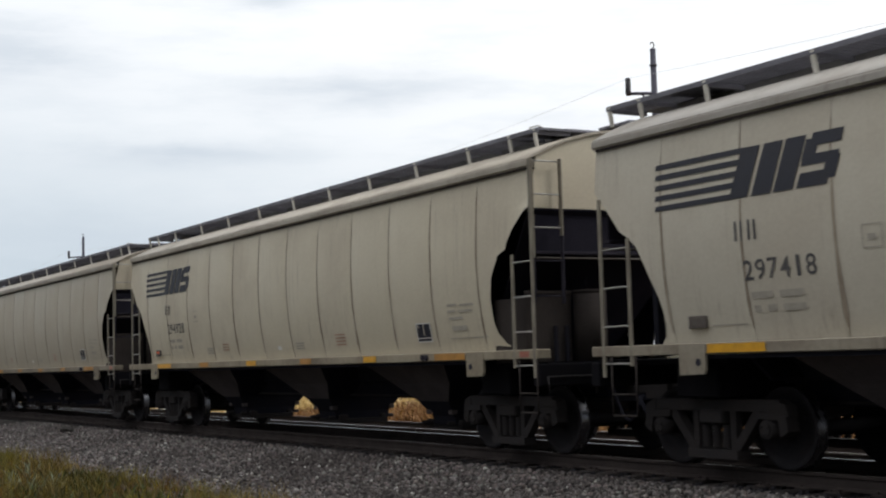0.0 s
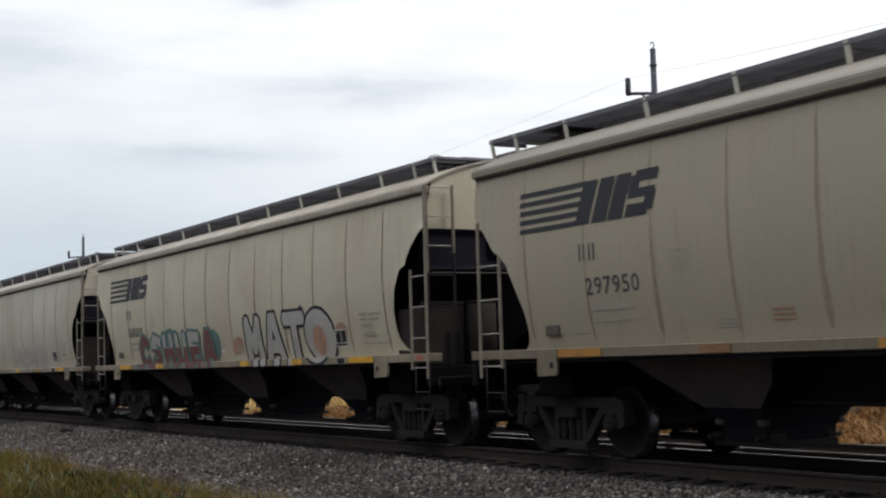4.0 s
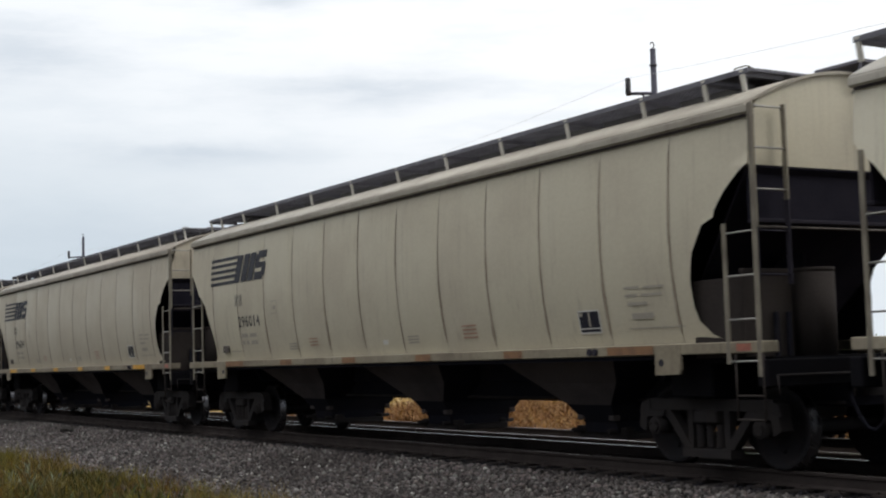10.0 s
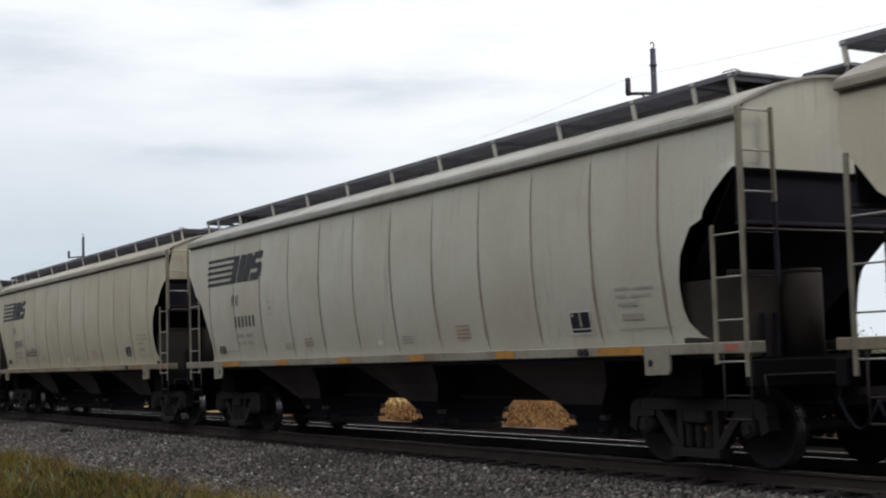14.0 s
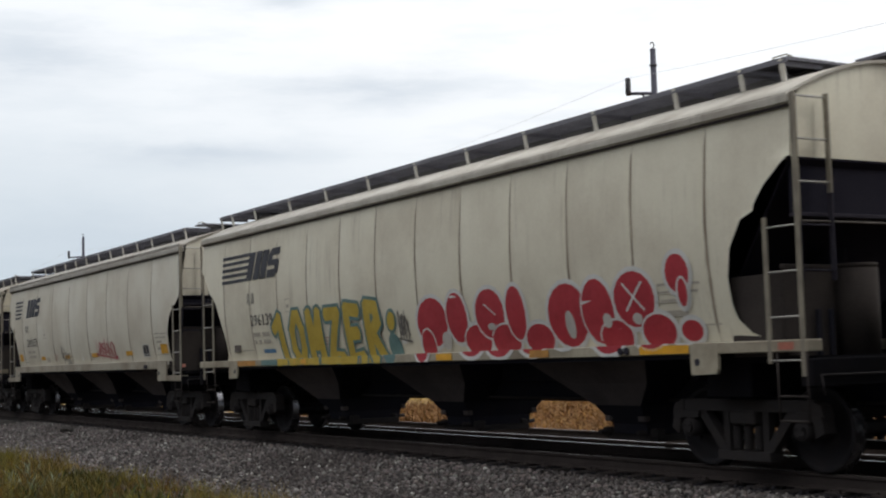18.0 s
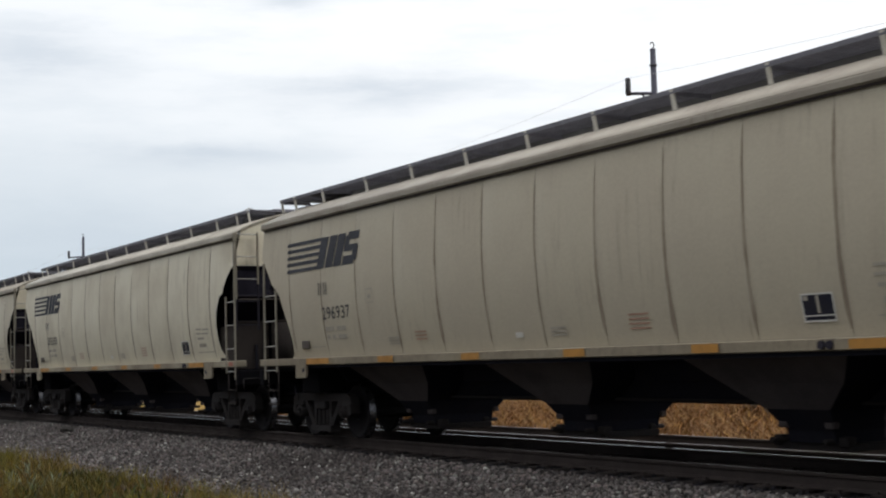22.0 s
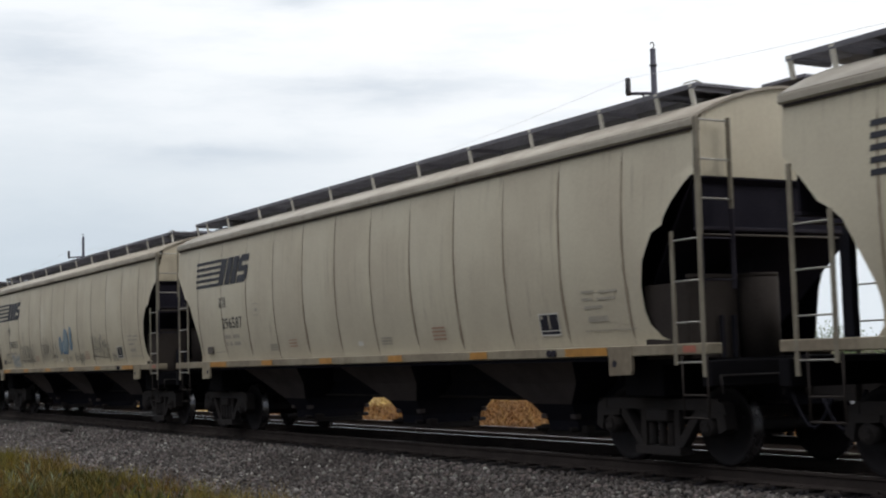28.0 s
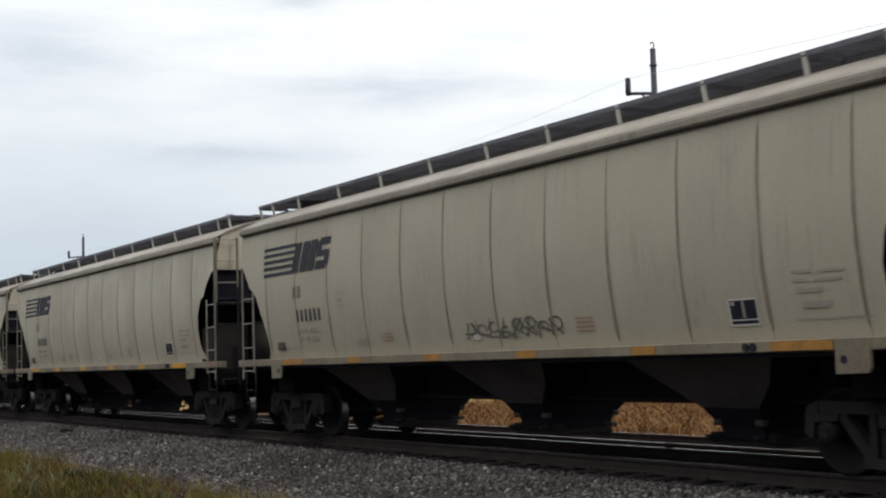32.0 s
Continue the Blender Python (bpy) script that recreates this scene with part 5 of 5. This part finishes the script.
# ---- poles, wire ----
def utility_pole(x, y):
    p = tagged(new("utility_pole"), "dark weathered utility pole with one side arm and insulator", "pole", "utility poles along the railway")
    p.location = (x, y, -0.5)
    bm = bmesh.new()
    rod(bm, (0, 0, -0.5), (0, 0, 12.15), 0.15, 14, 0.095)
    part("mast", bm, POLE, p)
    arm = part("side_arm", rods(((0, 0, 10.62), (0, -1.15, 10.52)), r=0.055, n=8), POLE, p)
    part("arm_brace", rods(((0, -0.55, 10.57), (0, -0.1, 10.15)), r=0.03), POLE, arm)
    bm = bmesh.new()
    rod(bm, (0, -1.12, 10.46), (0, -1.12, 11.05), 0.085, 10)
    for k in range(7):
        rod(bm, (0, -1.12, 10.52 + 0.075 * k), (0, -1.12, 10.545 + 0.075 * k), 0.1, 10)
    part("insulator", bm, INSUL, p)
    bm = bmesh.new()
    pts = [(0, 0.0, 12.15), (0, 0.06, 12.27), (0, 0.05, 12.35), (0, -0.04, 12.38), (0, -0.1, 12.3)]
    for a, b in zip(pts, pts[1:]):
        rod(bm, a, b, 0.022, 6)
    part("top_hook", bm, INSUL, p)
    part("pole_band", rods(((0, 0, 11.55), (0, 0, 11.62)), r=0.125, n=12), INSUL, p)
    return p


def poles():
    xs = [-36.0 - 69.8 * k for k in range(-1, 3)]
    for x in xs[1:3]:
        utility_pole(x, 18.0)
    utility_pole(xs[0], 18.0)
    bm = bmesh.new()
    for a, b in zip(xs, xs[1:]):
        prev = None
        for i in range(25):
            f = i / 24
            q = Vector((a + (b - a) * f, 16.88, 10.54 - 4 * 1.2 * f * (1 - f)))
            if prev is not None:
                rod(bm, prev, q, 0.0045, 5)
            prev = q
    me = bpy.data.meshes.new("overhead_wire")
    bm.to_mesh(me)
    bm.free()
    me.materials.append(WIRE)
    tagged(new("overhead_wire", me), "single thin overhead wire sagging between utility poles", "wire")


# ---- stuff: stones, grass ----
def mesh_from(name, verts, faces, mat, label, category):
    me = bpy.data.meshes.new(name)
    k = faces.shape[1]
    me.vertices.add(len(verts))
    me.vertices.foreach_set("co", verts.astype(np.float32).ravel())
    me.loops.add(faces.size)
    me.loops.foreach_set("vertex_index", faces.astype(np.int32).ravel())
    me.polygons.add(len(faces))
    me.polygons.foreach_set("loop_start", np.arange(0, faces.size, k, dtype=np.int32))
    me.update(calc_edges=True)
    me.materials.append(mat)
    return tagged(new(name, me), label, category, kind="stuff")


def bed_z(y):
    return np.interp(y, (-12, -6.2, -5.0, -4.2, -2.2, -1.5, -0.9, 0.9, 1.5, 2.3, 3.0, 5.3, 5.9, 7.5), (-0.45, -0.44, -0.40, -0.36, -0.24, -0.20, -0.215, -0.215, -0.22, -0.38, -0.39, -0.39, -0.45, -0.5))


def ballast_stones(name, n, y0, y1, mat, label, seed, small=0.015, large=0.036):
    rng = np.random.default_rng(seed)
    x = -8.0 - 34.0 * rng.random(n) ** 1.35
    y = rng.uniform(y0, y1, n)
    bm = bmesh.new()
    bmesh.ops.create_icosphere(bm, subdivisions=1, radius=1)
    base = np.array([v.co[:] for v in bm.verts])
    faces = np.array([[v.index for v in f.verts] for f in bm.faces])
    bm.free()
    size = small + (large - small) * rng.random(n) ** 1.4
    v = np.repeat(base[None], n, 0) * rng.uniform(0.6, 1.25, (n, len(base), 1)) * (size[:, None] * rng.uniform(0.65, 1.25, (n, 3)))[:, None, :]
    a = rng.uniform(0, math.tau, n)
    c, s = np.cos(a)[:, None], np.sin(a)[:, None]
    vx, vy = v[..., 0] * c - v[..., 1] * s, v[..., 0] * s + v[..., 1] * c
    keep_low = np.where(np.abs(y) < 1.35, -0.015, 0.0)
    v = np.stack([vx + x[:, None], vy + y[:, None], v[..., 2] + (bed_z(y) + size * 0.35 + keep_low + rng.uniform(-0.012, 0.02, n))[:, None]], -1)
    f = (faces[None] + (np.arange(n) * len(base))[:, None, None]).reshape(-1, 3)
    mesh_from(name, v.reshape(-1, 3), f, mat, label, "ballast")


def blades(name, x, y, z, height, width, lean, mat, label, category, seed):
    """Bent tapering blades, three quads each."""
    rng = np.random.default_rng(seed)
    n = len(x)
    a = rng.uniform(0, math.tau, n)
    b = rng.uniform(0, math.tau, n)
    dx, dy = np.cos(a), np.sin(a)
    lx, ly = np.cos(b) * lean, np.sin(b) * lean
    rows = []
    for f, w in ((0, 1.0), (0.4, 0.85), (0.75, 0.5), (1.0, 0.08)):
        cx, cy, cz = x + lx * height * f * f, y + ly * height * f * f, z + height * f * (1 - 0.25 * lean * f)
        for s in (-1, 1):
            rows.append(np.stack([cx + s * dx * width * w, cy + s * dy * width * w, cz], -1))
    v = np.stack(rows, 1)
    q = np.array([[0, 1, 3, 2], [2, 3, 5, 4], [4, 5, 7, 6]])
    f = (q[None] + (np.arange(n) * 8)[:, None, None]).reshape(-1, 4)
    mesh_from(name, v.reshape(-1, 3), f, mat, label, category)


def grasses():
    rng = np.random.default_rng(9)
    for name, n, mat, lo, hi, label, seed in (("trackside_grass", 1300, GRASS, 0.16, 0.42, "olive autumn grass tufts beside the ballast", 2), ("russet_grass", 240, ORANGEGRASS, 0.2, 0.5, "russet seeding grass beside the ballast", 12),
                                              ("lime_grass", 900, LIMEGRASS, 0.14, 0.46, "yellow-green grass beside the ballast", 22)):
        cx, cy = rng.uniform(-44, -13.5, n), -5.2 - 4.2 * rng.random(n) ** 1.2
        swell = np.sin(cx * 1.3 + seed) + np.sin(cy * 2.1 + cx * 0.7 + seed * 2) + 0.6 * np.sin(cx * 3.7 + cy * 2.9 + seed)
        patch = swell > -0.5
        cx, cy = cx[patch], cy[patch]
        n, k = len(cx), 34
        x = (cx[:, None] + rng.normal(0, 0.08, (n, k))).ravel()
        y = (cy[:, None] + rng.normal(0, 0.08, (n, k))).ravel()
        h = ((rng.uniform(lo, hi, n) * np.clip(0.75 + 0.25 * swell[patch], 0.6, 1.3))[:, None] * rng.uniform(0.4, 1.1, (n, k))).ravel()
        blades(name, x, y, bed_z(y) - 0.02, h, rng.uniform(0.0022, 0.0062, n * k), rng.uniform(0.1, 0.75, n * k), mat, label, "grass", seed)
    n = 420
    cx, cy = rng.uniform(-40, -13.5, n), -5.4 - 3.6 * rng.random(n)
    k = 14
    x = (cx[:, None] + rng.normal(0, 0.09, (n, k))).ravel()
    y = (cy[:, None] + rng.normal(0, 0.09, (n, k))).ravel()
    blades("weeds", x, y, bed_z(y) - 0.02, rng.uniform(0.08, 0.3, n * k), rng.uniform(0.008, 0.02, n * k), rng.uniform(0.3, 0.9, n * k), LEAF, "low green weeds among yellow grass", "weeds", 3)
    n, k = 24, 18
    cx, cy = rng.uniform(-26, -19.5, n), rng.uniform(-7.3, -6.0, n)
    x = (cx[:, None] + rng.normal(0, 0.1, (n, k))).ravel()
    y = (cy[:, None] + rng.normal(0, 0.1, (n, k))).ravel()
    blades("sage_weeds", x, y, bed_z(y) - 0.02, rng.uniform(0.12, 0.4, n * k), rng.uniform(0.008, 0.022, n * k), rng.uniform(0.3, 0.9, n * k), SAGE, "pale grey-green weeds among the grass", "weeds", 4)
    for name, n, xa, xb, mat, label, seed in (("dry_straw_field", 7000, -46, -10, STRAW, "tangled golden-brown dry straw beyond the tracks", 5), ("pale_straw_field", 1800, -110, -44, PALESTRAW, "pale yellow dry straw beyond the tracks", 6)):
        cx, cy = rng.uniform(xa, xb, n), 6.6 + 19 * rng.random(n) ** 1.3
        tall = 0.55 + 0.45 * np.sin(cx * 2.1 + seed) * np.sin(cy * 1.7 + cx * 0.6) + 0.35 * rng.random(n)
        k = 14
        x = (cx[:, None] + rng.normal(0, 0.2, (n, k))).ravel()
        y = (cy[:, None] + rng.normal(0, 0.2, (n, k))).ravel()
        h = (np.clip(tall, 0.25, 1.2)[:, None] * rng.uniform(0.2, 0.6, (n, k))).ravel()
        blades(name, x, y, -0.54 + 0 * y, h, rng.uniform(0.006, 0.02, n * k) * (1.0 if seed == 5 else 2.0), rng.uniform(0.4, 1.5, n * k), mat, label, "straw", seed)


def gravel_patch():
    """A pale strip of gravel beside the second track, far down the line."""
    rnd = random.Random(3)
    bm = bmesh.new()
    rim = [bm.verts.new((-54 + 5.5 * math.cos(a * math.tau / 24) * rnd.uniform(0.85, 1.1), 7.2 + 0.8 * math.sin(a * math.tau / 24) * rnd.uniform(0.8, 1.15), -0.47 + rnd.uniform(0, 0.02))) for a in range(24)]
    mid = bm.verts.new((-54, 7.2, -0.36))
    for i in range(24):
        bm.faces.new((rim[i], rim[(i + 1) % 24], mid))
    me = bpy.data.meshes.new("gravel_patch")
    bm.to_mesh(me)
    bm.free()
    me.materials.append(PALE)
    tagged(new("gravel_patch", me), "low heap of pale gravel beside the second track", "gravel", kind="stuff")


def bush(x, y, h, seed):
    rnd = random.Random(seed)
    b = tagged(new("bush"), "loose green leafy bush beyond the tracks", "bush", "bushes beyond the tracks")
    b.location = (x, y, -0.52)
    stems, leaves = bmesh.new(), bmesh.new()
    tips = []
    for i in range(13):
        a = rnd.uniform(0, math.tau)
        p = Vector((rnd.uniform(-0.1, 0.1), rnd.uniform(-0.1, 0.1), 0))
        d = Vector((math.cos(a) * 0.42, math.sin(a) * 0.42, 1)).normalized()
        r, steps = 0.03, 6
        for k in range(steps):
            q = p + d * h / steps * rnd.uniform(0.8, 1.1)
            rod(stems, p, q, r, 5, r * 0.7)
            r *= 0.7
            if k > 1:
                tips += [q.lerp(p, rnd.random()) for _ in range(3)]
            p, d = q, (d + Vector((rnd.uniform(-.3, .3), rnd.uniform(-.3, .3), rnd.uniform(-.05, .25)))).normalized()
    for t in tips:
        for _ in range(24):
            c = t + Vector((rnd.gauss(0, 0.14), rnd.gauss(0, 0.14), rnd.gauss(0, 0.13)))
            u = Vector((rnd.uniform(-1, 1), rnd.uniform(-1, 1), rnd.uniform(-0.6, 0.6))).normalized() * rnd.uniform(0.022, 0.042)
            w = u.cross(Vector((rnd.uniform(-1, 1), rnd.uniform(-1, 1), rnd.uniform(-1, 1)))).normalized() * u.length * 0.5
            leaves.faces.new([leaves.verts.new(c + o) for o in (-u, w, u, -w)])
    part("stems", stems, BARK, b)
    part("foliage", leaves, BUSH, b)
    return b


def clod(x=-34.6, y=-2.35):
    """A dark lump lying on the ballast."""
    rnd = random.Random(8)
    bm = bmesh.new()
    bmesh.ops.create_icosphere(bm, subdivisions=2, radius=1)
    for v in bm.verts:
        v.co = Vector((v.co.x * 0.26, v.co.y * 0.16, max(v.co.z, -0.3) * 0.12)) * rnd.uniform(0.7, 1.25)
    me = bpy.data.meshes.new("clod")
    bm.to_mesh(me)
    bm.free()
    me.materials.append(GRAVEL)
    ob = tagged(new("clod", me), "dark lump of earth lying on the ballast", "clod")
    ob.location = (x, y, float(bed_z(y)) + 0.05)


def sky_backdrop():
    """A far dome segment that carries the drifting cloud."""
    m = bpy.data.materials.new("drifting_cloud")
    m.use_nodes = True
    nt = m.node_tree
    nt.nodes.clear()
    co = nt.nodes.new("ShaderNodeTexCoord").outputs["Object"]
    em = nt.nodes.new("ShaderNodeEmission")
    nt.links.new(cloudy_sky(nt, co), em.inputs[0])
    out = nt.nodes.new("ShaderNodeOutputMaterial")
    nt.links.new(em.outputs[0], out.inputs[0])
    bm = bmesh.new()
    R = 3600.0
    grid = []
    for i in range(41):
        a = radians(59.6 - 40 + 2 * i)
        grid.append([bm.verts.new((-math.sin(a) * math.cos(radians(e)) * R, math.cos(a) * math.cos(radians(e)) * R, math.sin(radians(e)) * R)) for e in range(-2, 33, 2)])
    for g, h in zip(grid, grid[1:]):
        for i in range(len(g) - 1):
            bm.faces.new((g[i], g[i + 1], h[i + 1], h[i])).smooth = True
    me = bpy.data.meshes.new("sky_backdrop")
    bm.to_mesh(me)
    bm.free()
    me.materials.append(m)
    return tagged(new("sky_backdrop", me), "pale overcast sky with thin drifting grey clouds", "sky", kind="structure")


ground_sheet()
CLOUDS = sky_backdrop()
CARS = train()
poles()
for i, (bx, by, bh) in enumerate(((-29.2, 15.4, 3.0), (-27.8, 14.8, 3.2), (-26.5, 15.3, 3.3), (-25.1, 15.0, 3.0), (-23.7, 15.5, 2.7), (-22.2, 14.8, 2.5), (-20.6, 15.2, 2.6), (-69.0, 15.4, 1.5))):
    bush(bx, by, bh * 0.8, i)
grasses()
gravel_patch()
clod()
ballast_stones("ballast_stones", 66000, -5.7, -1.36, STONE, "loose grey crushed-stone ballast beside the rails", 4)
ballast_stones("pale_ballast_stones", 5000, -5.4, -1.5, SPECK, "scattered pale stones in the grey ballast", 6)
ballast_stones("oily_ballast_stones", 9000, -1.42, 1.6, DARKSTONE, "dark ballast between the ties", 5, 0.02, 0.046)
tracks()


ROLL = sorted({0.5 * k for k in range(65)} | {round(30.2 + 0.1 * k, 1) for k in range(11)})


def motions():
    """Cars roll with the train, wheels turn on their trucks, the cloud drifts."""
    for n, c in CARS.items():
        x0 = slack(n) - CAR_PITCH * n
        walk(c, [(t, pose(run(t) + x0, 0, 0)) for t in ROLL])
        seen = [k for k in range(0, 32 * FPS + 1) if -56 < run(k / FPS) + x0 < 2]
        if not seen:
            continue
        ks = sorted({0, 32 * FPS, *seen})
        a0 = run(seen[0] / FPS) / WHEEL_R
        rows = []
        for k in ks:
            ang = 0.0 if k < seen[0] else run(min(k, seen[-1]) / FPS) / WHEEL_R - a0
            rows.append((k / FPS, ang))
        for tr in c.children:
            if not tr.name.startswith("truck"):
                continue
            for w in tr.children:
                if w.name.startswith("wheelset"):
                    p = w.location.copy()
                    walk(w, [(t, pose(p.x, p.y, p.z, 0, math.degrees(a % math.tau), 0)) for t, a in rows])
    walk(CLOUDS, [(t, pose(0, 0, 0, 0, 0, -1.25 * t / 32)) for t in (0, 16, 32)])


motions()
